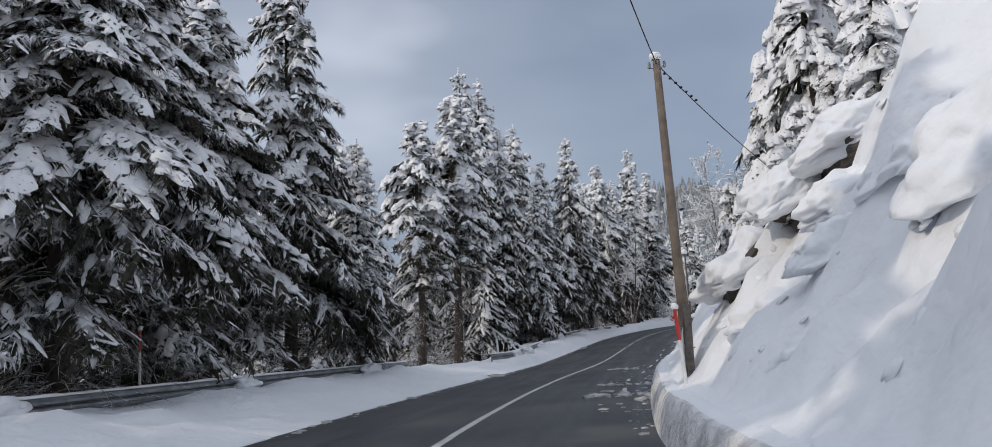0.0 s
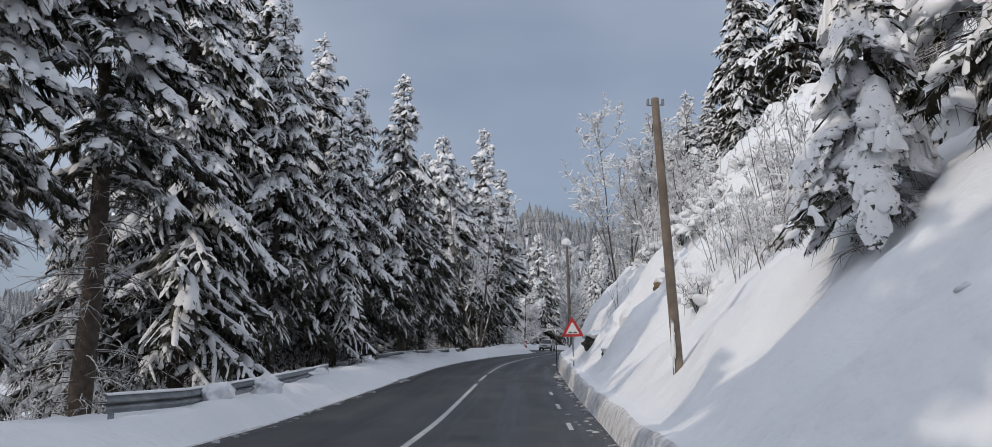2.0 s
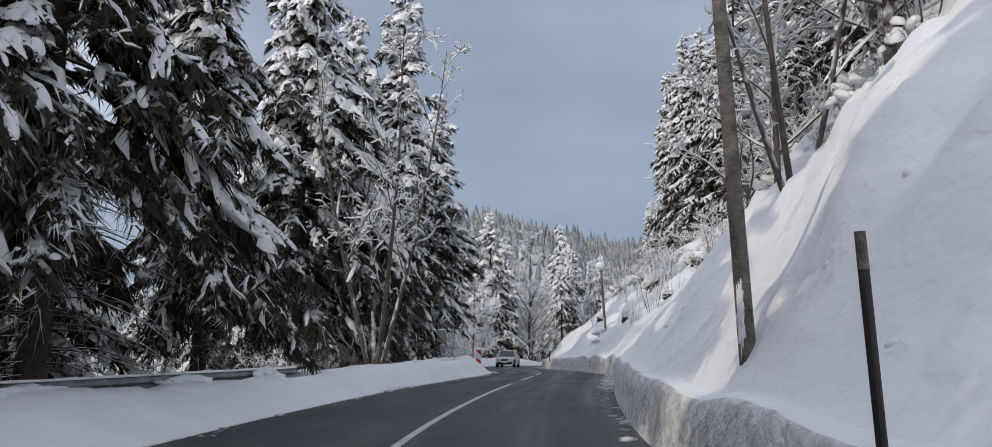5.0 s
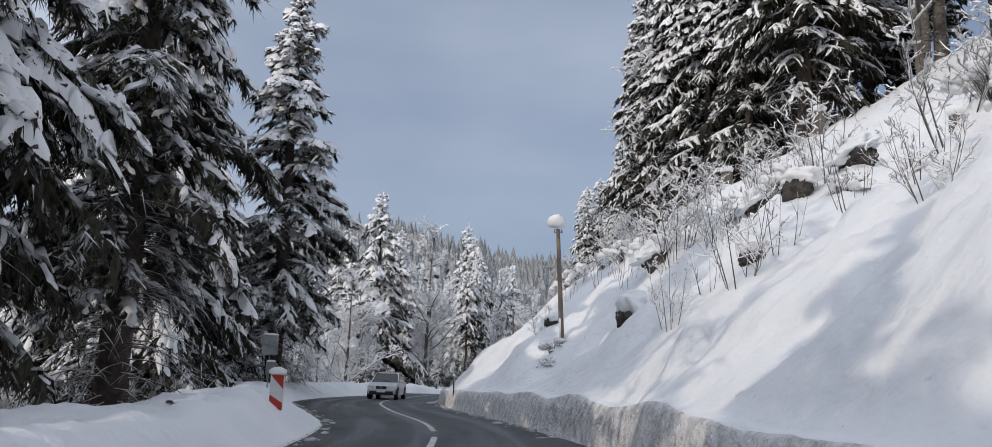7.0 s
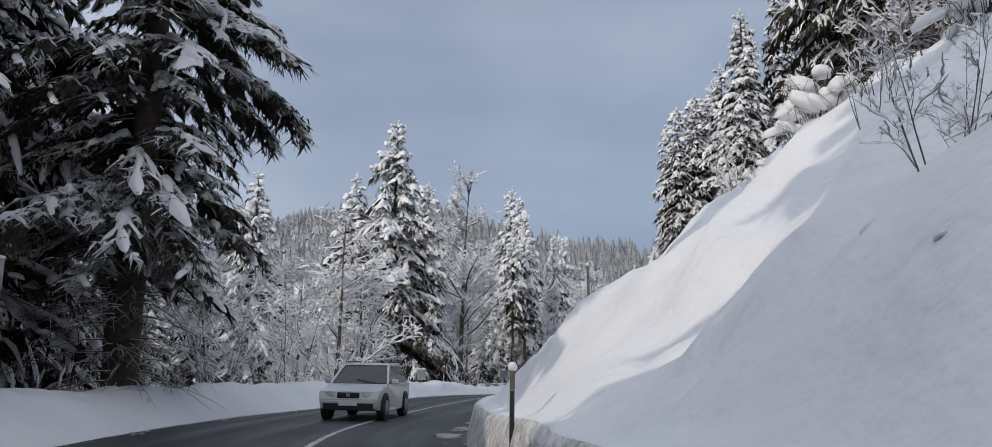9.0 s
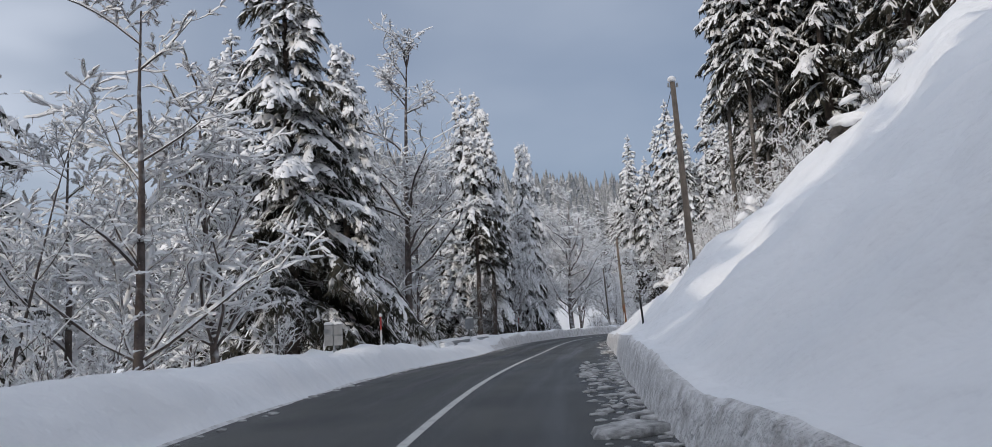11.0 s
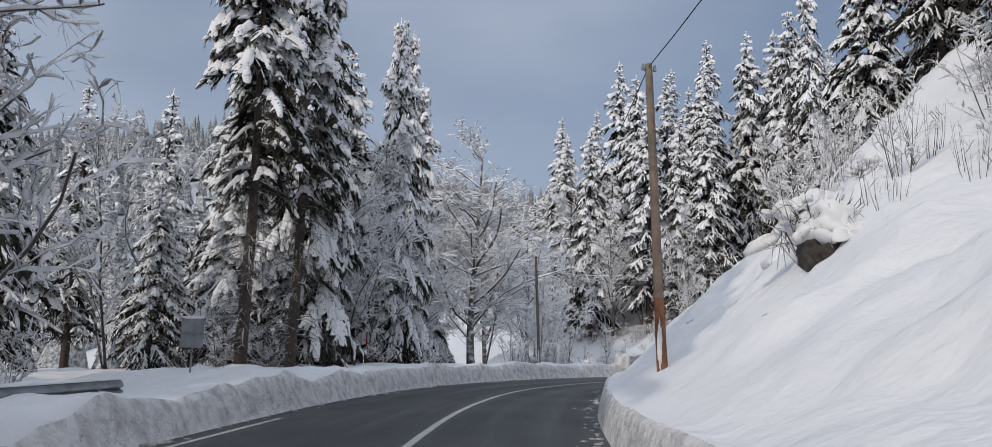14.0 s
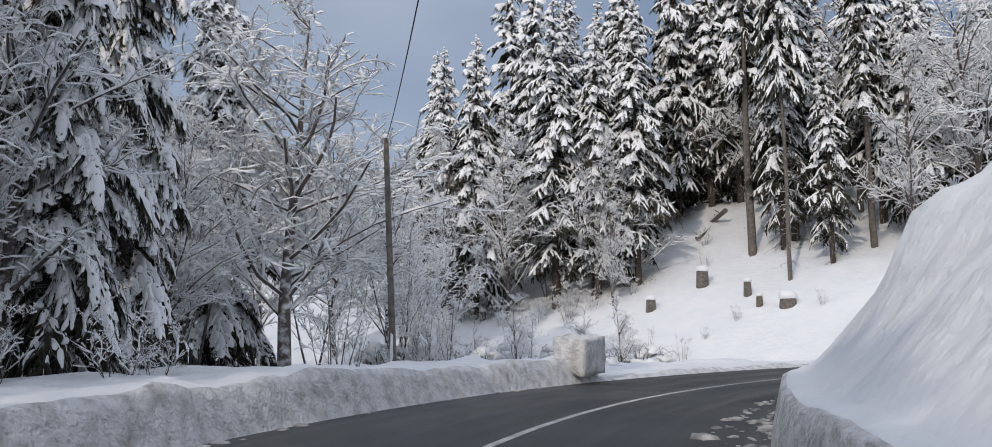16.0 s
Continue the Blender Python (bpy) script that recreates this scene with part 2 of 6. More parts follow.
def box(sx, sy, sz, at=(0, 0, 0), bevel=0.0, rot=(0, 0, 0), bm=None):
    fresh = bm is None
    bm = bm or bmesh.new()
    r = bmesh.ops.create_cube(bm, size=1.0, matrix=pose(*at, *rot) @ Matrix.Diagonal((sx, sy, sz, 1)))
    if bevel and fresh:
        bmesh.ops.bevel(bm, geom=bm.edges[:], offset=bevel, segments=2, affect="EDGES", profile=0.5)
    return bm


def rod(a, b, r0, r1=None, sides=10, bm=None):
    bm = bm or bmesh.new()
    a, b = Vector(a), Vector(b)
    m = Matrix.Translation((a + b) / 2) @ (b - a).to_track_quat("Z", "Y").to_matrix().to_4x4()
    bmesh.ops.create_cone(bm, cap_ends=True, segments=sides, radius1=r0, radius2=r0 if r1 is None else r1, depth=(b - a).length, matrix=m)
    return bm


def lump(rx, ry, rz, seed=0, rough=0.25, sub=3, freq=1.4, flat=None):
    """A noisy closed lump; flat: cut level below which it is flattened."""
    bm = bmesh.new()
    bmesh.ops.create_icosphere(bm, subdivisions=sub, radius=1.0)
    for v in bm.verts:
        k = 1 + rough * noise.noise(v.co * freq + Vector((seed * 7.3, seed * 3.1, 1.7 * seed))) + 0.4 * rough * noise.noise(v.co * freq * 3 + Vector((seed, 0, 0)))
        v.co = Vector((v.co.x * rx * k, v.co.y * ry * k, v.co.z * rz * k))
        if flat is not None and v.co.z < flat:
            v.co.z = flat
    return bm


# ---------------------------------------------------------------- the road's line
LINE = [(-2.7, -27.9, 0.71), (-2.2, -15.9, 0.41), (-1.8, -3.9, 0.10), (-1.3, 8.1, -0.21), (0.3, 20.2, -0.56), (2.4, 32.0, -0.90), (5.2, 43.7, -1.09),
        (7.9, 55.5, -1.05), (10.7, 67.2, -0.90), (14.0, 78.8, -0.69), (18.2, 90.1, -0.48), (22.8, 101.2, -0.32), (26.9, 112.4, -0.26),
        (28.9, 124.3, -0.28), (31.5, 136.1, -0.28), (36.4, 147.3, -0.25), (41.8, 158.2, -0.24), (47.5, 168.8, -0.40), (53.4, 179.2, -0.59),
        (59.5, 189.5, -0.68), (66.2, 199.8, -0.74), (73.6, 208.3, -0.79), (83.0, 214.2, -0.79), (94.0, 217.0, -0.79), (106.0, 217.0, -0.79),
        (118.0, 213.0, -0.75), (129.0, 206.0, -0.7), (139.0, 197.0, -0.6)]


def spline(points, step=0.25):
    p = np.array(points, float)
    p = np.vstack([2 * p[0] - p[1], p, 2 * p[-1] - p[-2]])
    out = []
    for i in range(1, len(p) - 2):
        n = max(2, int(np.linalg.norm(p[i + 1] - p[i]) / step))
        t = np.linspace(0, 1, n, endpoint=False)[:, None]
        out.append(0.5 * (2 * p[i] + (p[i + 1] - p[i - 1]) * t + (2 * p[i - 1] - 5 * p[i] + 4 * p[i + 1] - p[i + 2]) * t**2
                          + (3 * p[i] - p[i - 1] - 3 * p[i + 1] + p[i + 2]) * t**3))
    return np.vstack(out)


CL = spline(LINE)
for _ in range(3):
    CL[8:-8] = np.stack([np.convolve(CL[:, k], np.ones(17) / 17, "valid") for k in range(3)], 1)
CS = np.r_[0, np.cumsum(np.linalg.norm(np.diff(CL[:, :2], axis=0), axis=1))] - 28.0
CT = np.gradient(CL[:, :2], axis=0)
CT /= np.linalg.norm(CT, axis=1)[:, None]


def on_line(s):
    x, y, z = (np.interp(s, CS, CL[:, k]) for k in range(3))
    tx, ty = np.interp(s, CS, CT[:, 0]), np.interp(s, CS, CT[:, 1])
    n = math.hypot(tx, ty)
    return x, y, z, tx / n, ty / n


def place(s, e, h=0.0):
    """World point e metres to the right of the centre line at s, h over the road."""
    x, y, z, tx, ty = on_line(s)
    return Vector((x + ty * e, y - tx * e, z + h))


def heading(s):
    x, y, z, tx, ty = on_line(s)
    return math.degrees(math.atan2(-tx, ty))


def line_coords(x, y):
    i = int(np.argmin((CL[:, 0] - x) ** 2 + (CL[:, 1] - y) ** 2))
    rx, ry = x - CL[i, 0], y - CL[i, 1]
    return CS[i] + rx * CT[i, 0] + ry * CT[i, 1], rx * CT[i, 1] - ry * CT[i, 0]


def knots(*pairs):
    xs, ys = [p[0] for p in pairs], [p[1] for p in pairs]
    return lambda s: float(np.interp(s, xs, ys))


left_edge = knots((-30, 3.0), (15, 3.0), (30, 3.2), (50, 3.4), (75, 3.4), (95, 3.0), (108, 2.4), (117, 2.7), (127, 3.2), (137, 4.2), (146, 4.0), (158, 3.0), (175, 3.5), (190, 3.2), (203, 3.4), (215, 3.5), (300, 3.5))
right_edge = knots((-30, 3.0), (12, 3.0), (28, 3.35), (46, 3.55), (66, 3.7), (80, 3.4), (100, 3.6), (108, 3.5), (116, 2.6), (130, 2.8), (148, 3.0), (160, 2.9), (180, 3.4), (192, 3.3), (204, 2.9), (216, 3.2), (300, 3.4))
wall_high = knots((-30, 0.6), (10, 0.6), (30, 0.5), (50, 0.55), (62, 0.75), (80, 0.9), (95, 1.0), (120, 0.95), (145, 0.75), (158, 0.6), (168, 0.9), (185, 0.8), (205, 0.6), (222, 0.8), (300, 0.9))
slope_of = knots((-30, 0.95), (8, 0.98), (14, 0.95), (18, 1.0), (28, 0.8), (45, 0.85), (56, 1.05), (66, 1.15), (85, 1.12), (100, 0.9), (115, 0.78), (132, 0.78), (150, 0.82), (172, 0.8), (183, 0.74), (192, 0.66), (206, 0.62), (214, 0.75), (224, 1.0), (300, 1.0))
rail_at = knots((-30, 7.3), (24, 7.3), (33, 7.0), (43, 4.7), (52, 5.3), (67, 6.4), (80, 6.9), (92, 4.6), (108, 4.0), (116, 4.6), (130, 6.2), (146, 6.8), (160, 5.0), (175, 5.0), (190, 5.0), (203, 5.2), (218, 5.3), (236, 5.0), (300, 5.0))
bank_high = knots((-30, 0.5), (30, 0.5), (44, 0.42), (60, 0.5), (90, 0.62), (106, 0.72), (118, 0.7), (140, 0.8), (160, 0.75), (180, 0.8), (187, 0.5), (203, 0.55), (209, 0.68), (240.0, 0.66), (241.6, 0.12), (300, 0.15))


def smooth01(t):
    t = min(1.0, max(0.0, t))
    return t * t * (3 - 2 * t)


def far_hill(x, y):
    """The hillside across the valley, beyond the last bend."""
    p = 0.5 * (x - 113) + 0.08 * (y - 240)
    return p if p < 13 else 13 + 0.35 * (p - 13)


def ground_height(s, e, x, y, zr):
    """Height of the snow at a place; zr: the road's height there."""
    p = Vector((x, y, 0))
    r, l = right_edge(s), left_edge(s)
    if e >= r:
        u = e - r
        w = wall_high(s) * (1 + 0.16 * noise.noise(p * 0.4))
        k = slope_of(s) * (1 + 0.18 * noise.noise(p * 0.09))
        if u < 0.5:
            h = w * (0.88 * min(1.0, u / 0.16) ** 0.75 + 0.12 * min(1.0, u / 0.5)) + 0.03 * min(1, u * 4) * noise.noise(Vector((x, y, 9 * u)) * 1.2) + 0.02 * min(1, u * 4) * noise.noise(Vector((x, y, 5 * u)) * 3.5)
        else:
            v = u - 0.5
            h = w + k * min(v, 10) + 0.62 * max(0, min(v - 10, 30)) + 0.35 * max(0, v - 40)
            a = smooth01(v / 1.5) * (1 + 0.7 * (s < 30) + 0.4 * (55 < s < 95))
            h += a * (0.75 * noise.noise(p * 0.22) + 0.42 * noise.noise(p * 0.55 + Vector((5, 1, 0))) + 0.22 * noise.noise(p * 1.3) + 0.05 * noise.noise(p * 2.7) + 0.12 * max(0.0, noise.noise(p * 1.5 + Vector((1, 8, 2)))))
            q = noise.noise(p * 0.8 + Vector((11, 4, 2)))
            h += a * (0.32 + 0.5 * smooth01((v - 2.5) / 2) * (54 < s < 100 or 106 < s < 128)) * max(0, q - 0.12)
            if s < 22:
                h += smooth01(v / 0.8) * smooth01((22 - s) / 6) * (0.45 * abs(noise.noise(p * 0.75 + Vector((4, 2, 6)))) + 0.22 * noise.noise(p * 1.3))
                h -= smooth01((22 - s) / 5) * 0.5 * math.exp(-((v - 1.1) / 0.9) ** 2)
            if s < 32:
                h += smooth01(v / 1.2) * smooth01((32 - s) / 6) * 0.6 * (0.55 - abs(noise.noise(p * 0.62 + Vector((2, 9, 4)))) * 1.6)
            elif 52 < s < 145:
                h += smooth01(v / 1.2) * 0.28 * (0.5 - abs(noise.noise(p * 0.5 + Vector((2, 9, 4)))) * 1.6)
        return zr + h
    if e <= -l:
        u = -e - l
        wb = max(0.6, rail_at(s) - l - 0.5)
        hb = bank_high(s) * (1 + 0.3 * noise.noise(p * 0.35)) + 0.05 * noise.noise(p * 2.0)
        hb += 0.1 * noise.noise(p * 1.2 + Vector((3, 3, 0)))
        wq = wb + (min(wb, 0.75 - 0.42 * smooth01((s - 196) / 8)) - wb) * max(smooth01((s - 196) / 8), 0.5 * smooth01((s - 150) / 8))
        if u < wb:
            h = hb * smooth01(u / wq) ** 0.8 + 0.06 * smooth01((u - 0.3) / 0.8) * noise.noise(p * 2.2)
        else:
            v = u - wb
            drop = 0.42 * max(0, min(v - 2.2, 14)) + 0.28 * max(0, min(v - 16, 40))
            h = hb - 0.12 * smooth01(v / 0.8) - drop * (1 - 0.88 * smooth01((s - 204) / 14)) + smooth01((v - 2) / 3) * 0.4 * noise.noise(p * 0.3)
        h += smooth01(u / 0.9) * (0.05 * noise.noise(p * 2.4) + 0.02 * noise.noise(p * 4.0) + 0.2 * max(0.0, noise.noise(p * 1.1 + Vector((7, 3, 1))) - 0.12))
        if s > 225:
            h = max(h, (far_hill(x, y) + 0.5 * noise.noise(p * 0.15) + 0.15 * noise.noise(p * 0.6) - zr) if u > 1.5 else h)
        return zr + h
    return zr - 0.08


def ground_at(x, y):
    s, e = line_coords(x, y)
    return ground_height(s, e, x, y, on_line(s)[2])


# ---------------------------------------------------------------- ground, road
def build_ground():
    """One snow sheet: a strip along the road, fine near it, and the land round it out to the horizon."""
    rows = np.arange(-27.5, CS[-1] - 1, 0.3)
    right = [0.0, 0.04, 0.09, 0.15, 0.22, 0.3, 0.4, 0.5, 0.75] + list(np.arange(1.05, 12, 0.35)) + list(np.arange(12, 24, 0.9)) + [26, 29, 33, 38, 44, 52]
    left = [0.02, 0.08, 0.15, 0.22, 0.3, 0.4] + list(np.arange(0.5, 5, 0.25)) + list(np.arange(5.2, 14, 0.7)) + [15, 17, 20, 24, 29, 35, 42, 50]
    cols = len(right) + len(left) + 2
    verts, faces, slots = [], [], []
    for s in rows:
        x, y, z, tx, ty = on_line(s)
        r, l = right_edge(s), left_edge(s)
        wob = 0.06 * noise.noise(Vector((s * 0.25, 0, 0))) + 0.015 * noise.noise(Vector((s * 1.1, 5, 0)))
        es = [-l - u + (wob if u < 0.5 else 0) + (0.06 * noise.noise(Vector((s * 1.9, u * 9, 4))) if s > 196 and 0.05 < u < 0.6 else 0) for u in reversed(left)] + [-l + 0.05 + wob, r - 0.05] + [r + u + (0.05 * noise.noise(Vector((s * 0.35, 0, 3))) + 0.02 * noise.noise(Vector((s * 2.3, u * 16, 8))) if 0.01 < u < 0.6 else 0) for u in right]
        for e in es:
            px, py = x + ty * e, y - tx * e
            verts.append((px, py, ground_height(s, e, px, py, z)))
    n = len(rows)
    mid = len(left)
    for i in range(n - 1):
        for j in range(cols - 1):
            a = i * cols + j
            faces.append((a, a + 1, a + cols + 1, a + cols))
            slots.append(1 if mid + 1 <= j <= mid + 5 or mid - (6 if rows[i] > 198 else 2) <= j <= mid else 0)
    # the land beyond, out to the horizon
    base = len(verts)
    xs = np.r_[-4000, -2000, -1000, -600, np.arange(-400, 900, 20), 1200, 2000, 4000]
    ys = np.r_[-4000, -1500, -700, np.arange(-400, 1300, 20), 1600, 2500, 4500]
    for y in ys:
        for x in xs:
            s, e = line_coords(x, y)
            verts.append((x, y, land_height(s, e, x, y)))
    w = len(xs)
    for i in range(len(ys) - 1):
        for j in range(w - 1):
            a = base + i * w + j
            faces.append((a, a + 1, a + w + 1, a + w))
            slots.append(0)
    ob = mesh_object("ground", verts, faces, [M_SNOW, M_PLOUGHED], smooth=True, slots=slots)
    tagged(ob, "snow-covered hillside with ploughed banks along the road", "ground", kind="structure")


def ridge_angle(b):
    """How high the far hills stand over the horizon, in degrees, by bearing to the left of +y."""
    return float(np.interp(b, [-180, -120, -70, -45, -30, -18, -12, -4, 4, 12, 30, 60, 120, 180], [8, 12, 13, 9, 6.3, 8.6, 9.4, 8.2, 5.2, 3.0, 1.5, 2, 5, 8]))


def land(x, y):
    dx, dy = x - 35, y - 100
    far = math.hypot(dx, dy)
    b = math.degrees(math.atan2(-dx, dy))
    crest = 430 * math.tan(radians(ridge_angle(b))) + 16
    p = Vector((x, y, 0))
    rough = 1 + 0.16 * noise.noise(p * 0.009) + 0.07 * noise.noise(p * 0.03)
    t = smooth01((far - 110) / 320)
    back = smooth01((far - 430) / 700)
    return crest * t * rough * (1 - 0.55 * back)


def land_height(s, e, x, y):
    """Height of the coarse land: under the fine strip near the road, the hill above it, the valley and the hills."""
    far = math.hypot(x - 40, y - 110)
    if -26 < s < CS[-1] - 2 and far < 330:
        if abs(e) < 47:
            return ground_height(s, e, x, y, -0.5) - 7.0
        if 0 < e < 230:
            a = smooth01((e - 70) / 160)
            return (ground_height(s, e, x, y, -0.5) - 5.0) * (1 - a) + (-16 + land(x, y)) * a
    return -16 + land(x, y)


def strip(name, e0, e1, s0, s1, lift, mat, step=0.5, wob=0.0, parent=None):
    verts, faces = [], []
    ss = np.arange(s0, s1 + step * 0.5, step)
    for i, s in enumerate(ss):
        a = e0(s) if callable(e0) else e0
        b = e1(s) if callable(e1) else e1
        k = wob * noise.noise(Vector((s * 1.7, a, 3)))
        m = 6 if b - a > 2 else 1
        for q in range(m + 1):
            e = a + (b - a) * q / m + k
            verts.append(place(s, e, lift))
    m = 6 if (e1(s0) if callable(e1) else e1) - (e0(s0) if callable(e0) else e0) > 2 else 1
    for i in range(len(ss) - 1):
        for q in range(m):
            a = i * (m + 1) + q
            faces.append((a, a + 1, a + m + 2, a + m + 1))
    return mesh_object(name, verts, faces, mat, parent)


build_ground()
END_S = float(CS[-1] - 2)
road = strip("road", lambda s: -left_edge(s) - 0.35, lambda s: right_edge(s) + 0.12, -27, END_S, 0.0, M_ASPHALT)
lanes = road.data.uv_layers.new(name="lanes")
for loop in road.data.loops:
    s, q = divmod(loop.vertex_index, 7)
    s = -27 + 0.5 * s
    lanes.data[loop.index].uv = (-left_edge(s) - 0.35 + (left_edge(s) + right_edge(s) + 0.47) * q / 6, s)
tagged(road, "dark damp asphalt mountain road with worn lines", "road", kind="structure")


def paint(name, e, s0, s1, width, label):
    ob = strip(name, e - width / 2, e + width / 2, s0, s1, 0.006, M_PAINT, 0.4, 0.012)
    tagged(ob, label, "road marking", kind="structure")


for s0, s1 in ((-27, 61), (63.2, 68), (69.5, 98), (101, 106), (108, 113.5), (115.5, END_S)):
    paint("centre_line", 0.0, s0, s1, 0.13, "worn white centre line painted on asphalt")
for s0 in (22.0, 27.5):
    paint("edge_mark", 2.55, s0, s0 + 1.6, 0.11, "short worn white edge mark on asphalt")
for s0 in (33.0, 38.5, 44.0, 49.5, 55.0):
    paint("edge_line", 2.85, s0, s0 + 1.7, 0.1, "faded white edge dash beside the snow wall")
paint("left_edge_line", -3.05, 196, 208, 0.1, "faded white edge line beside the snow bank")


# ---------------------------------------------------------------- trees
def rings(curve, radii, sides, rng=None):
    """A tube along a curve: verts and triangles, as numpy."""
    curve, radii = np.asarray(curve, float), np.asarray(radii, float)
    d = np.gradient(curve, axis=0)
    d /= np.linalg.norm(d, axis=1)[:, None] + 1e-9
    ref = np.where(np.abs(d[:, 2:3]) > 0.9, [[1.0, 0, 0]], [[0, 0, 1.0]])
    a = np.cross(d, ref)
    a /= np.linalg.norm(a, axis=1)[:, None] + 1e-9
    b = np.cross(d, a)
    ang = np.arange(sides) * 2 * np.pi / sides
    v = curve[:, None] + radii[:, None, None] * (np.cos(ang)[None, :, None] * a[:, None] + np.sin(ang)[None, :, None] * b[:, None])
    n = len(curve)
    i, j = np.meshgrid(np.arange(n - 1), np.arange(sides), indexing="ij")
    p = (i * sides + j).ravel()
    q = (i * sides + (j + 1) % sides).ravel()
    t = np.concatenate([np.stack([p, q, q + sides], 1), np.stack([p, q + sides, p + sides], 1)])
    return v.reshape(-1, 3), t


class Heap:
    """Collects triangles."""

    def __init__(self):
        self.v, self.t, self.n = [], [], 0

    def add(self, v, t):
        self.v.append(v)
        self.t.append(np.asarray(t) + self.n)
        self.n += len(v)

    def stamp(self, shape, at, ax, ay, az):
        """Copies of a small shape (verts, tris) at many places, with their own axes."""
        sv, st = shape
        v = at[:, None] + sv[None, :, 0:1] * ax[:, None] + sv[None, :, 1:2] * ay[:, None] + sv[None, :, 2:3] * az[:, None]
        k = len(at)
        t = st[None] + (np.arange(k) * len(sv))[:, None, None]
        self.add(v.reshape(-1, 3), t.reshape(-1, 3))

    def put(self, name, mat, parent=None, label="", smooth=True):
        return big_mesh(name, np.concatenate(self.v), np.concatenate(self.t), mat, parent, label, smooth)


def pad_shape(rng, sides=6, low=False, fine=False):
    """A lumpy cap of snow, about one unit long and wide, closed below."""
    v, t = [], []
    levels = [(1.0, -0.25), (0.86, 0.45)] if not low else [(1.0, 0.0)]
    if fine:
        levels = [(0.95, -0.3), (1.0, 0.1), (0.72, 0.58)]
    for r, z in levels:
        for k in range(sides):
            a = 2 * np.pi * (k + 0.5 * (z > 0.5)) / sides
            q = r * (rng.uniform(0.85, 1.13) if fine else rng.uniform(0.78, 1.18))
            v.append((q * np.cos(a), q * np.sin(a), z + (rng.uniform(-0.1, 0.1) if fine else rng.uniform(-0.2, 0.15))))
    v.append((rng.uniform(-0.15, 0.15), rng.uniform(-0.15, 0.15), 0.8 if not low else 1.05))
    v.append((0, 0, -0.35))
    top, bottom = len(v) - 2, len(v) - 1
    for m in range(len(levels) - 1):
        for k in range(sides):
            a, b = m * sides + k, m * sides + (k + 1) % sides
            t += [(a, b, b + sides), (a, b + sides, a + sides)]
    m = (len(levels) - 1) * sides
    for k in range(sides):
        t.append((m + k, m + (k + 1) % sides, top))
        t.append(((k + 1) % sides, k, bottom))
    return np.array(v, float), np.array(t)


def ridge(p, w, h, side):
    """A lumpy bank of snow along a bough: stations p, half widths w, heights h."""
    up = np.array([0, 0, 1.0])
    w, h = w[:, None], h[:, None]
    rows = np.stack([p - side * w - up * h * 0.5, p - side * w * 0.6 + up * h * 0.75, p + up * h * 1.05, p + side * w * 0.6 + up * h * 0.7, p + side * w - up * h * 0.5], 1)
    n, c = rows.shape[:2]
    a, b = np.meshgrid(np.arange(n - 1), np.arange(c - 1), indexing="ij")
    q = (a * c + b).ravel()
    return rows.reshape(-1, 3), np.concatenate([np.stack([q, q + c, q + c + 1], 1), np.stack([q, q + c + 1, q + 1], 1)])


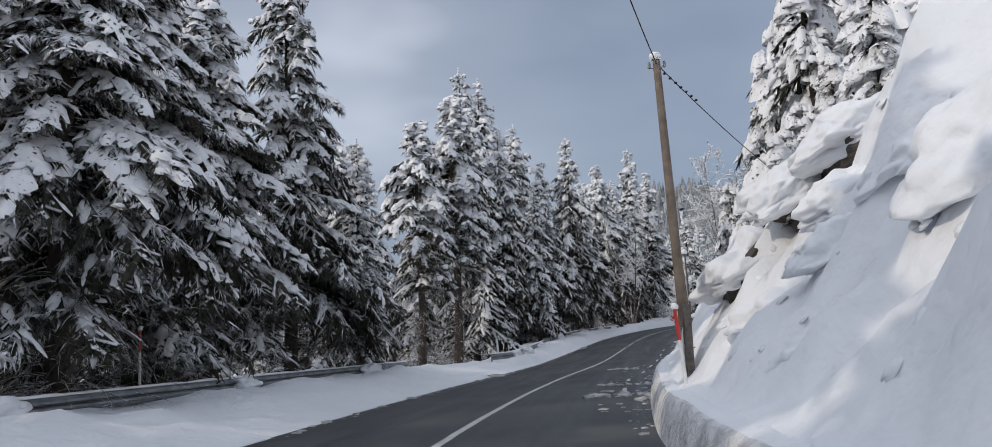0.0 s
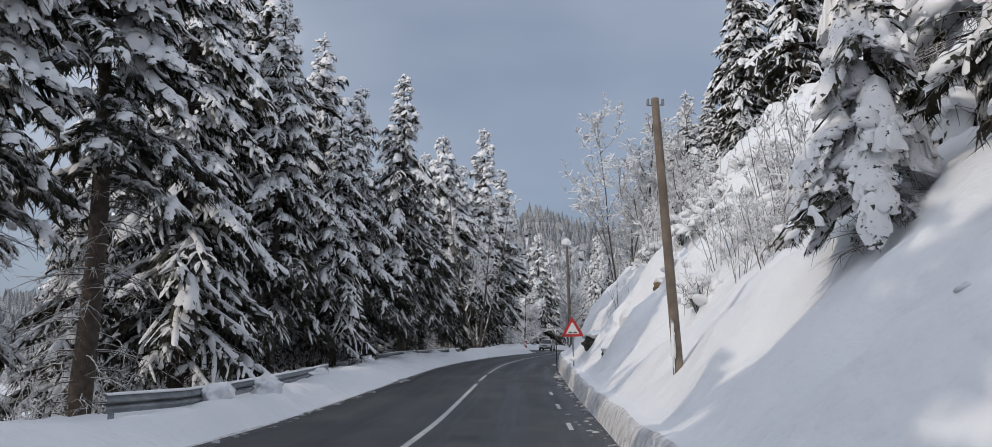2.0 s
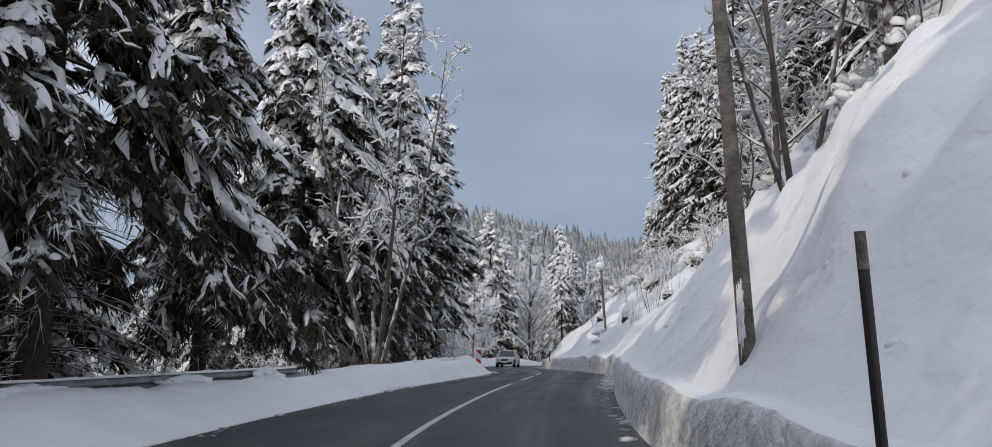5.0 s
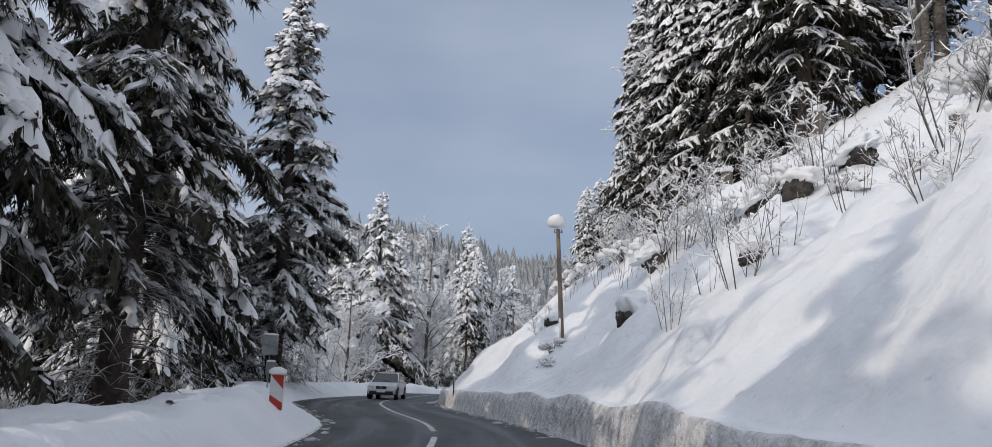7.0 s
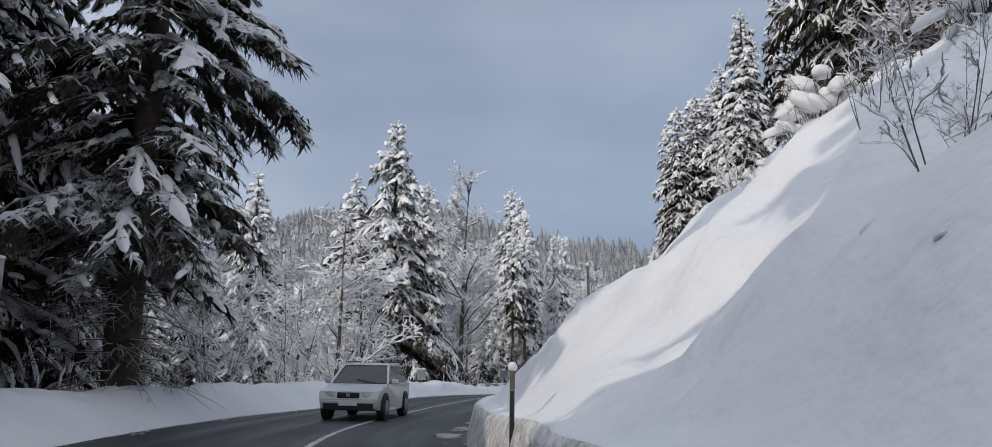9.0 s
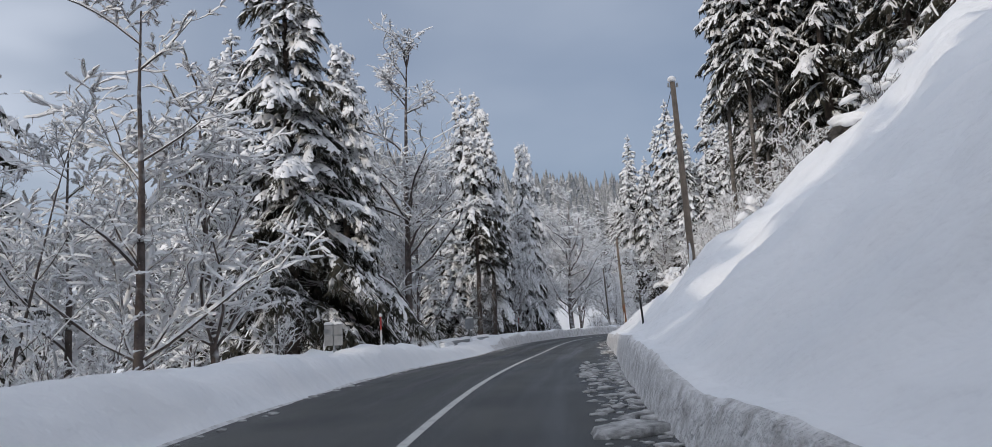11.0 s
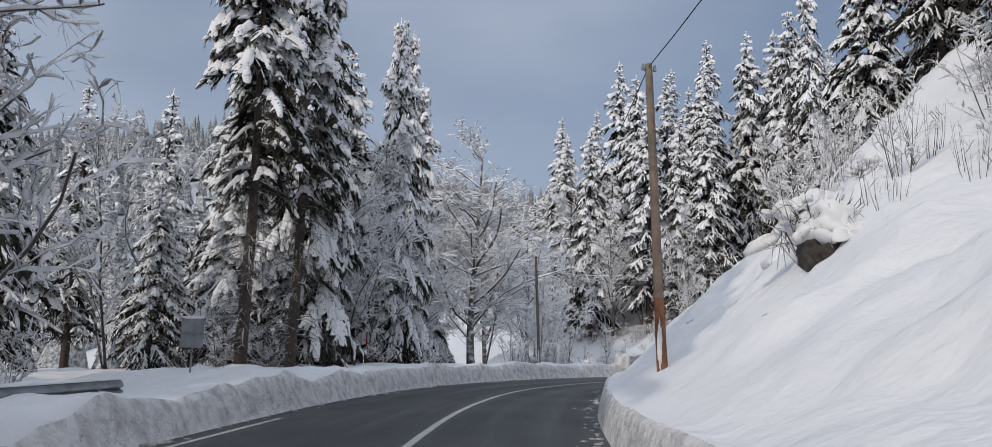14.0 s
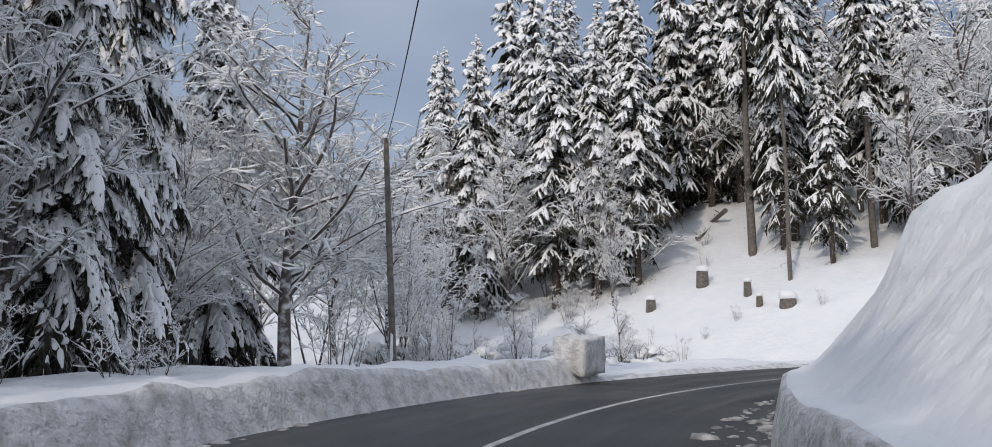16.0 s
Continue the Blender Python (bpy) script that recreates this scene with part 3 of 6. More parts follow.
def bough_shape(rng, fingers, up, sag, load, detail, thick=1.0, reach=1.0, plump=1.0):
    """One drooping bough, one unit long, x pointing out: its snow, its needles and its wood, each as verts and triangles.
    Side shoots fan out like fingers; every one carries a rounded ridge of snow over a dark fringe of hanging needles."""
    snow, dark, wood = Heap(), Heap(), Heap()
    bend = rng.uniform(-0.12, 0.12)

    def spine(x):
        return np.array([x * (1 - 0.12 * sag * x), bend * x * x, up * x - sag * x**1.7])

    shoots = []
    m = (4, 5, 8)[detail]
    ts = np.linspace(0.1, 1.0, m)
    line = np.array([spine(x) for x in ts])
    shoots.append((line + rng.normal(0, 0.012, line.shape), 0.05, 1.0))
    wood.add(*rings(np.array([spine(x) for x in (0.0, 0.35, 0.7, 0.95)]), [0.014, 0.01, 0.007, 0.003], 3))
    for sgn in (-1, 1):
        for k in range(fingers):
            x = 0.2 + 0.68 * (k + rng.uniform(0.2, 0.9)) / fingers
            long = (0.38 * (1.05 - x) ** 0.6 * min(1, x / 0.4) + 0.06) * reach * rng.uniform(0.5, 1.3)
            a = rng.uniform(0.5, 1.25)
            d = np.array([math.cos(a), sgn * math.sin(a), 0])
            o = spine(x)
            fall = rng.uniform(0.35, 1.0)
            n = (3, 3, 4)[detail]
            q = np.linspace(0.0, 1.0, n)[:, None]
            line = o + d * (q * long) + np.array([0, 0, 1.0]) * (-(0.9 * sag * x**0.7) * long * q * 0.8 - fall * long * q**1.8)
            line[1:] += rng.normal(0, 0.018, (n - 1, 3))
            shoots.append((line, (0.044, 0.04, 0.035)[detail] * rng.uniform(0.7, 1.35), rng.uniform(0.3, 1.25)))
    for k, (line, wide, much) in enumerate(shoots):
        n = len(line)
        f = np.linspace(0, 1, n)
        d = line[-1] - line[0]
        side = np.cross(d / (np.linalg.norm(d) + 1e-9), [0, 0, 1.0])
        side /= np.linalg.norm(side) + 1e-9
        long = np.linalg.norm(d)
        # needles: a dark roof-shaped body and a ragged hanging fringe
        body = (0.6 + 0.55 * np.sin(np.pi * np.clip(f * 0.85 + 0.12, 0, 1))) * wide * (1.1, 0.95, 0.7)[detail] * thick**0.5
        body[-1] *= 0.25
        rows = np.stack([line - side * body[:, None] - [0, 0, 1] * body[:, None] * 0.9, line, line + side * body[:, None] - [0, 0, 1] * body[:, None] * 0.9], 1)
        i, j = np.meshgrid(np.arange(n - 1), np.arange(2), indexing="ij")
        q = (i * 3 + j).ravel()
        dark.add(rows.reshape(-1, 3), np.concatenate([np.stack([q, q + 3, q + 4], 1), np.stack([q, q + 4, q + 1], 1)]))
        hairs = max(3, int((6, 9, 36)[detail] * (0.5 + long)))
        t = rng.uniform(0.02, 1.05, hairs)
        base = np.stack([np.interp(t, f, line[:, c]) for c in range(3)], 1) + side * (rng.uniform(-1, 1, (hairs, 1)) * wide * 0.9)
        base[:, 2] -= wide * 0.3
        tip = base + d / (long + 1e-9) * rng.uniform(0.0, 0.09, (hairs, 1)) + side * rng.uniform(-0.07, 0.07, (hairs, 1))
        tip[:, 2] -= rng.uniform(0.03, (0.14, 0.11, 0.06)[detail], hairs) * (0.5 + 0.5 * (k > 0))
        w = rng.uniform(0.008, 0.016, (hairs, 1)) * (2.4, 1.8, 0.6)[detail]
        turn = rng.uniform(0, 3.14, (hairs, 1))
        half = (np.cos(turn) * side + np.sin(turn) * d / (long + 1e-9)) * w
        v = np.stack([base - half, base + half, tip], 1).reshape(-1, 3)
        dark.add(v, np.arange(hairs * 3).reshape(-1, 3))
        # snow
        if rng.random() > (0.4 + 0.65 * load, 0.3 + 0.55 * load, 0.15 + 0.5 * load)[detail] and (k or load < 0.5):
            continue
        g0, g1 = (0.12, 1.0) if k == 0 else (rng.uniform(0.0, 0.35), rng.uniform(0.8, 1.02))
        m = max(n, (3, 4, 6)[detail] + 3 * (k == 0 and detail == 2))
        q = np.linspace(g0, g1, m)
        top = np.stack([np.interp(q, f, line[:, c]) for c in range(3)], 1)
        amount = np.clip(rng.normal(1.0, 0.36, m), 0.3, 1.8) * much * (0.5 + 0.5 * load)
        amount[0] *= 0.45
        amount[-1] *= 0.75
        step = (top[-1] - top[-2]) / (np.linalg.norm(top[-1] - top[-2]) + 1e-9) * wide * thick
        top = np.vstack([top, top[-1] + step * 0.55, top[-1] + step * 0.85 - [0, 0, 0.006]])
        amount = np.append(amount, [0.72 * amount[-1], 0.15 * amount[-1]])
        w = wide * thick * (1.25, 1.3, 1.45)[detail] * amount
        h = w * rng.uniform(0.65, 1.0) * plump
        snow.add(*ridge(top + np.array([0, 0, 1.0]) * (0.006 + 0.2 * h[:, None]), w, h, side))
    # cushions lying on the shoots
    for _ in range(int((1.5, 4, 14)[detail] * min(1.5, load + 0.05) * (fingers / (4, 8, 16)[detail]) ** 0.5)):
        line = shoots[int(rng.integers(0, len(shoots)))][0]
        q = rng.uniform(0.3, 1.0) * (len(line) - 1)
        i = min(len(line) - 2, int(q))
        s = rng.uniform(*((0.05, 0.11), (0.04, 0.09), (0.028, 0.07))[detail]) * thick**0.8 * plump**0.7 * min(1.0, 0.4 + 0.6 * load)
        v, t = pad_shape(rng, (5, 6, 7)[detail], fine=detail == 2)
        v = v * [s * rng.uniform(1.0, 1.7), s * rng.uniform(0.8, 1.3), s * rng.uniform(0.55, 0.8) * plump]
        v[:, 2] -= 1.0 * sag * line[i][0] * v[:, 0]
        snow.add(v + line[i] + (line[i + 1] - line[i]) * (q - i) + [0, 0, 0.005 + s * 0.15], t)
    return [(np.concatenate(h.v), np.concatenate(h.t)) for h in (snow, dark, wood)]


def spruce(seed, height, radius, clear=0.12, snow=1.0, detail=2, sheltered=0.45, bare=0.28, droop=0.55, power=0.85, lean=0.0, big=1.0, gaps=0.26, stout=1.0, plump=1.0, bark=None):
    """A snow-laden spruce at the origin: an empty with trunk, limbs, crown and snow. clear: share of the trunk without live branches;
    detail: 2 beside the road, 1 in the woods, 0 far off; sheltered: share of the crown, from below, whose boughs carry little snow; bare: share of boughs above that shed theirs."""
    rng = np.random.default_rng(seed)
    tree = new("spruce_tree")
    z = np.linspace(-1.0, height, 10)
    bend = np.stack([lean * (np.clip(z, 0, None) / height) ** 1.5 * height + 0.06 * np.sin(z * 0.5 + seed), 0.06 * np.cos(z * 0.6 + seed), z], 1)
    h = Heap()
    h.add(*rings(bend, np.maximum(0.012, 0.016 * stout * height * (1 - np.clip(z, 0, None) / height) ** 0.8), (5, 6, 9)[detail]))
    h.put("trunk", bark or M_BARK, tree)

    def axis(zz):
        return np.array([np.interp(zz, z, bend[:, 0]), np.interp(zz, z, bend[:, 1]), zz])

    limbs, crown, white = Heap(), Heap(), Heap()
    k = droop / 0.55
    sets = []
    for up, sag, load in ((0.42, 0.5, 1.15), (0.2, 0.58, 1.0), (0.1, 0.62, 0.95), (0.08, 0.58, 0.2)):
        n = max(3, int((5, 6, 9)[detail] / plump))
        sets.append(([bough_shape(rng, n, up + rng.uniform(-0.06, 0.06), sag * k * rng.uniform(0.85, 1.15), load * snow * rng.uniform(0.75, 1.1), detail, 1.0 * big, 1.0, plump) for _ in range(3)],
                     [bough_shape(rng, max(2, n // 2), up + 0.05, sag * k * rng.uniform(0.7, 1.1), load * snow, detail, 2.0 * big, 1.0, plump) for _ in range(3)],
                     [bough_shape(rng, max(4, int((6, 9, 16)[detail] / plump)), up, sag * k * rng.uniform(0.85, 1.15), load * snow * rng.uniform(0.75, 1.1), detail, (0.9, 0.75, 0.66)[detail] * big, (0.8, 0.66, 0.58)[detail], plump) for _ in range(3)]))
    picks = {}
    zz = clear * height
    gap = (0.78, 0.56, 0.5)[detail] * plump**0.5
    while zz < height * 0.985:
        f = (zz - clear * height) / (height * (1 - clear))
        reach = radius * (1 - f) ** power * (0.65 + 0.35 * min(1, f / 0.12)) + 0.34
        reach *= 1 + 0.12 * math.sin(zz * 2.1 + seed * 2)
        nb = int(5 / plump**0.3) + int(rng.integers(0, 2))
        a0 = rng.uniform(0, 6.28)
        for q in range(nb):
            if rng.random() < gaps * (1 - f):
                continue
            a = a0 + 6.283 * q / nb + rng.uniform(-0.4, 0.4)
            L = reach * rng.uniform(0.5, 1.15) * (1 + 0.35 * noise.noise(Vector((2 * math.cos(a), 2 * math.sin(a), zz * 0.3 + seed))))
            low = 3 if rng.random() < 1.7 * (1 - f / sheltered) else 2
            level = 0 if f > 0.72 else 1 if f > 0.38 + rng.uniform(-0.1, 0.1) else low
            if f < 0.9 and rng.random() < bare:
                level = 3
            short = 1 if L < 1.25 else 2 if L > 2.3 else 0
            pool = sets[level][short]
            picks.setdefault((level, short, int(rng.integers(0, len(pool)))), []).append((axis(zz + rng.uniform(-0.22, 0.22)), a, L, rng.uniform(0.85, 1.2) * rng.choice((-1, 1)), rng.uniform(0.85, 1.15)))
        zz += gap * rng.uniform(0.75, 1.25) * (1 - 0.4 * f)
    for (level, short, i), rows in picks.items():
        o, a, L, wide, high = (np.array(c) for c in zip(*rows))
        d = np.stack([np.cos(a), np.sin(a), 0 * a], 1) * L[:, None]
        s = np.stack([-np.sin(a), np.cos(a), 0 * a], 1) * (L * wide)[:, None]
        u = np.stack([0 * a, 0 * a, L * high], 1)
        shapes = sets[level][short][i]
        for heap, shape in zip((white, crown, limbs), shapes):
            heap.stamp(shape, o, d, s, u)
    # the tip, with its own lumps
    for q in range(3):
        v, t = pad_shape(rng, 6)
        white.add(v * [0.07 + 0.03 * q, 0.07 + 0.03 * q, 0.13] + axis(height - 0.05 - 0.17 * q), t)
    # dead limbs below the crown
    low = max(clear, 0.25) * height
    for _ in range(int((8, 40, 110)[detail] * height / 16)):
        zz = rng.uniform(0.02, 1.0) * low
        a = rng.uniform(0, 6.28)
        L = rng.uniform(0.3, 0.85) * radius * 0.8
        d = np.array([np.cos(a), np.sin(a), 0])
        o = axis(zz)
        c = np.array([o + d * L * t + np.array([rng.uniform(-0.05, 0.05), rng.uniform(-0.05, 0.05), L * (0.1 * t - 0.4 * t * t)]) for t in (0, 0.4, 0.75, 1.0)])
        limbs.add(*rings(c, [0.022, 0.016, 0.01, 0.004], 3))
        for _ in range((0, 3, 6)[detail]):
            t = rng.uniform(0.3, 1.0)
            p = o + d * L * t + np.array([0, 0, L * (0.1 * t - 0.4 * t * t)])
            w = rng.normal(size=3) * [0.5, 0.5, 0.3] + d * 0.3 - [0, 0, 0.35]
            limbs.add(*rings(np.array([p, p + w * 0.35, p + w * 0.6 + [0, 0, -0.08]]), [0.009, 0.006, 0.003], 3))
    tagged(limbs.put("branchwork", M_FROSTED_DEAD, tree), kind="stuff")
    tagged(crown.put("crown", M_NEEDLES, tree, "dark green needles in drooping sprays", smooth=False), kind="stuff")
    tagged(white.put("snow_load", M_BOUGH_SNOW, tree, "thick white snow lying on the branches"), kind="stuff")
    return tree


def bare_tree(seed, height, spread=0.45, stems=1, levels=4, twigs=1.0, name="bare_tree", low=0.25, frost=True, thick=1.0, counts=None, finest=0.009, rise=(0.3, 1.1)):
    """A leafless broadleaf tree or shrub, its twigs lined with snow."""
    rng = np.random.default_rng(seed)
    tree = new(name)
    wood, fine, white = Heap(), Heap(), Heap()
    pad = pad_shape(rng, 5, True)
    pads = []

    def grow(p, d, L, r, level):
        n = 6 if level < 2 else (5, 4, 3)[min(2, level - 2)] if counts else 3 if level < max(levels, 3) else 2
        c = [p]
        q = d.copy()
        for k in range(n - 1):
            q = q + rng.normal(size=3) * (0.035 if level == 0 else 0.16 if level == 1 else 0.28 if counts else 0.2) + np.array([0, 0, 0.12 if level == 0 else 0.05 if level < 3 else -0.12])
            q /= np.linalg.norm(q)
            c.append(c[-1] + q * L / (n - 1))
        c = np.array(c)
        tip = r * (0.12 if level == 0 else 0.45 if level < levels else 0.3)
        (wood if level < 2 else fine).add(*rings(c, np.linspace(r, tip, n), 7 if level == 0 else (5 if level == 1 else 3)))
        if frost and 1 <= level <= 3 and abs(q[2]) < 0.92 and (level < 3 or levels > 3 and rng.random() < (0.95 if counts else 0.5)):
            rad = np.linspace(r, tip, n)
            am = np.clip(rng.normal(0.85, 0.35, n), 0.15, 1.25)
            am[0] *= 0.4
            sd = np.cross(q, [0, 0, 1.0])
            sd /= np.linalg.norm(sd) + 1e-9
            white.add(*ridge(c + np.array([0, 0, 1.0]) * rad[:, None] * 0.7, (rad * 0.9 + (0.012 if height < 5 else 0.03 if counts else 0.016)) * am, (rad * 0.9 + (0.018 if height < 5 else 0.034 if counts else 0.022)) * am, sd))
            if level == 2 and rng.random() < 0.3 or counts and level == 3 and rng.random() < 0.15:
                pads.append((c[n // 2], q, r, L))
        if level >= levels:
            return
        count = int(round((5.5 if level == 0 else 4.5 if level == 1 else 4) * twigs))
        if level == 0:
            count = int(round(height * 1.1 * twigs))
        if counts:
            count = counts[level]
        for k in range(count):
            t = rng.uniform(low if level == 0 else 0.2, 1.0)
            i = min(n - 2, int(t * (n - 1)))
            o = c[i] + (c[i + 1] - c[i]) * (t * (n - 1) - i)
            a = rng.uniform(0, 6.28)
            ax = np.array([np.cos(a), np.sin(a), rng.uniform(*rise) if level == 0 else rng.uniform(-0.35, 0.7)])
            w = ax * (spread * 1.6 if level == 0 or not counts else 0.85) + (c[i + 1] - c[i]) / (np.linalg.norm(c[i + 1] - c[i]) + 1e-9) * (0.75 if level else 0.35)
            w /= np.linalg.norm(w)
            if level == 0:
                LL = height * spread * rng.uniform(0.55, 1.05) * (1.15 - t * 0.75)
            else:
                LL = L * (rng.uniform(0.26, 0.52) if counts else rng.uniform(0.34, 0.66))
            grow(o, w, LL, max(0.005 if height < 5 else finest if counts else 0.008, r * (1 - 0.5 * t) * rng.uniform(0.28, 0.48)), level + 1)

    for k in range(stems):
        a = 6.28 * k / stems + rng.uniform(-0.4, 0.4)
        d = np.array([np.cos(a) * (0.28 if stems > 1 else 0.05), np.sin(a) * (0.28 if stems > 1 else 0.05), 1.0])
        grow(np.array([np.cos(a) * 0.15 * (stems > 1), np.sin(a) * 0.15 * (stems > 1), -0.4]), d / np.linalg.norm(d), height * (1.0 if stems == 1 else rng.uniform(0.8, 1.0)) + 0.4, (0.02 * height + 0.015) * thick / (stems ** 0.4), 0)
    wood.put("trunk" if stems == 1 else "stem_wood", M_FROSTED, tree)
    if fine.v:
        tagged(fine.put("twig_work", M_FROSTED_TWIG, tree, "fine twigs lined with snow"), kind="stuff")
    if pads:
        p = np.array([q[0] for q in pads])
        d = np.array([q[1] for q in pads])
        s = np.array([min(0.13, (0.04 if counts else 0.03) + q[3] * 0.03) for q in pads])[:, None] * rng.uniform(0.6, 1.5, (len(pads), 1))
        sd = np.cross(d, [0, 0, 1.0]) + 1e-6
        sd /= np.linalg.norm(sd, axis=1)[:, None]
        ov = np.cross(sd, d)
        ov *= np.sign(ov[:, 2:3] + 1e-9)
        white.stamp(pad, p + [0, 0, 0.01], d * s * 1.5, sd * s * 0.7, ov * s * 0.5)
    if white.v:
        tagged(white.put("snow_load", M_TREE_SNOW, tree, "snow lying along the boughs"), kind="stuff")
    return tree


def settle(tree, x, y, tip, base=None, turn=0.0, wide=1.0, height=1.0):
    """A copy stood on the ground at x, y and scaled so that its top is at height tip."""
    g = ground_at(x, y) - 0.25 if base is None else base
    k = (tip - g) / height
    m = pose(x, y, g, 0, 0, turn)
    ob = copy_thing(tree, m)
    ob.scale = (k * wide, k * wide, k)
    return ob


# ---------------------------------------------------------------- the woods
KINDS = {
    "full": (spruce(1, 18, 4.2, 0.16, 1.15, 2, 0.4), 18),
    "slim": (spruce(2, 20, 3.0, 0.15, 1.3, 2, power=0.8), 20),
    "pine": (spruce(3, 16, 2.6, 0.4, 1.1, 2, power=0.6, big=1.35, droop=0.5, gaps=0.35), 16),
    "dark": (spruce(4, 18, 4.4, 0.2, 1.3, 2, 0.42, 0.2, droop=0.62), 18),
    "loaded": (spruce(7, 10, 2.4, 0.1, 1.35, 2, 0.15, 0.36, big=2.1, droop=0.95, plump=1.7), 10),
    "snowy": (spruce(14, 18, 3.7, 0.05, 1.4, 2, 0.14, 0.15), 18),
    "trunk": (spruce(12, 24, 2.6, 0.42, 1.3, 1, 0.1, power=0.6, stout=0.5, bark=M_GREYBARK), 24),
    "wood": (spruce(9, 18, 3.9, 0.12, 1.35, 1, 0.38), 18),
    "woodslim": (spruce(10, 20, 3.1, 0.15, 1.35, 1, power=0.75), 20),
    "mid": (spruce(5, 20, 3.6, 0.1, 1.45, 0, 0.3, big=1.05), 20),
    "midslim": (spruce(6, 22, 3.0, 0.15, 1.45, 0, power=0.75, big=1.05), 22),
    "bole": (spruce(8, 22, 2.6, 0.45, 1.3, 0, 0.1, power=0.6, big=1.2, bark=M_GREYBARK), 22),
}


def plant(kind, x, y, tip, wide=1.0, label="tall spruce loaded with thick snow beside the road", group="roadside spruces"):
    tree, high = KINDS[kind]
    t = settle(tree, x, y, tip, None, (x * 37 + y * 91) % 360, wide, high)
    return tagged(t, label, "tree", group)


# beside the road, valley side
for row in (("dark", -9.2, 25.5, 13, 1.25), ("full", -10.5, 19.0, 13.5, 1.15), ("wood", -13.5, 13.0, 11.5, 1.2), ("slim", -5.4, 31.9, 8.6, 1.3),
            ("pine", -4.2, 44.2, 12.4, 1.1), ("pine", -2.4, 47.2, 14.4, 1.1), ("woodslim", -2.4, 63.6, 21.4, 1.0), ("full", 0.4, 65.7, 16.9, 0.9),
            ("wood", -1.6, 54.0, 15.5, 1.0), ("woodslim", 1.8, 82.4, 20.2, 1.1), ("full", 4.3, 74.8, 15.8, 0.9), ("full", 7.6, 84.3, 19.9, 0.95),
            ("wood", 3.2, 68.0, 12.5, 0.9), ("full", 10.0, 92.0, 16.0, 0.9), ("slim", 19.3, 116.8, 25.0, 1.1), ("dark", 15.6, 109.8, 19.0, 0.95), ("full", 12.0, 113.0, 20.0, 0.95)):
    plant(*row)
# wood at y 137 to 153: tall row added to shade the right slope
for row in (("dark", 13.0, 103.5, 20.5, 1.0), ("wood", -1.0, 72.0, 23, 1.0), ("wood", 2.0, 77.5, 20, 1.0), ("wood", 4.0, 93.0, 15, 1.0), ("snowy", 20.6, 126.2, 23, 0.72),
        ("slim", 26.6, 142.6, 26.0, 1.25), ("wood", 19.0, 131.0, 18, 1.0), ("wood", 19.5, 137.0, 24, 1.1), ("wood", 17.5, 140.5, 25, 1.1), ("wood", 20.3, 143.5, 24, 1.1),
        ("wood", 17.0, 147.0, 25, 1.1), ("wood", 21.0, 149.5, 24, 1.1), ("wood", 18.5, 153.0, 24, 1.1), ("wood", 31.0, 170.0, 13.5, 1.0), ("full", 43.0, 186.0, 22.7, 1.05),
        ("woodslim", 51.7, 209.4, 23.1, 1.0), ("woodslim", 73.0, 239.8, 30.8, 0.9)):
    plant(*row)
for row in (("snowy", 77.5, 231.0, 22.0, 0.55), ("snowy", 75.0, 227.0, 21.0, 0.6), ("slim", 68.3, 223.2, 25.4, 0.9), ("pine", 62.9, 210.8, 17.5, 0.85), ("pine", 65.4, 213.5, 18.0, 0.8), ("snowy", 67.6, 219.2, 22.5, 0.68), ("snowy", 87.0, 250.6, 25.4, 0.8),
        ("snowy", 61.0, 219.0, 8.0, 1.0)):
    plant(*row)
# the four at y 3 and below: unseen, added to shade the right slope
for row in (("dark", -8.8, 16.5, 12.5, 1.25), ("dark", -9.6, 21.5, 13, 1.3), ("full", -7.2, 28.6, 15, 1.0), ("wood", -12.0, 26.0, 11, 1.3), ("wood", -7.6, 38.5, 11.0, 1.1), ("wood", -13.0, 8.0, 11, 1.3), ("wood", -11.0, 3.0, 13.5, 1.2), ("wood", -12.5, -2.0, 14.5, 1.2), ("wood", -11.5, -7.0, 14, 1.2), ("wood", -15.5, 0.5, 16, 1.2), ("wood", -16.0, 19.0, 11, 1.3),
            ("wood", 41.0, 195.5, 20, 1.1), ("snowy", 47.5, 193.5, 19, 1.0), ("wood", 48.5, 201.5, 14, 1.1), ("wood", 54.0, 222.0, 15, 1.1), ("snowy", 70.0, 228.5, 15, 1.0), ("snowy", 64.5, 221.0, 14, 1.0), ("wood", 78.5, 247.0, 26, 1.0),
            ("woodslim", 67.0, 232.0, 20, 1.0), ("wood", 60.5, 216.0, 7, 0.9)):
    plant(*row)
for row in (("loaded", 8.2, 20.5, 10.5, 1.2), ("loaded", 8.8, 23.6, 10.0, 1.2), ("loaded", 9.6, 17.0, 12.5, 1.3), ("loaded", 11.0, 20.0, 14.5, 1.3), ("loaded", 10.9, 26.2, 12.5, 1.2), ("wood", 14.0, 25.0, 19, 1.0), ("wood", 15.5, 30.5, 21, 1.0)):
    plant(*row, "young spruce bowed under heavy snow on the slope", "spruces on the slope")
for s, e, high in ((14.4, 6.0, 1.5), (15.2, 6.6, 2.0), (13.6, 6.9, 2.0), (18.2, 6.3, 2.6), (16.6, 6.9, 2.2), (19.6, 7.0, 3.2), (17.4, 7.9, 3.4), (20.8, 6.4, 2.4)):
    p = place(s, e)
    plant("loaded", p.x, p.y, ground_at(p.x, p.y) + high, 1.5, "small spruce bent flat under heavy snow on the rock", "spruces on the slope")
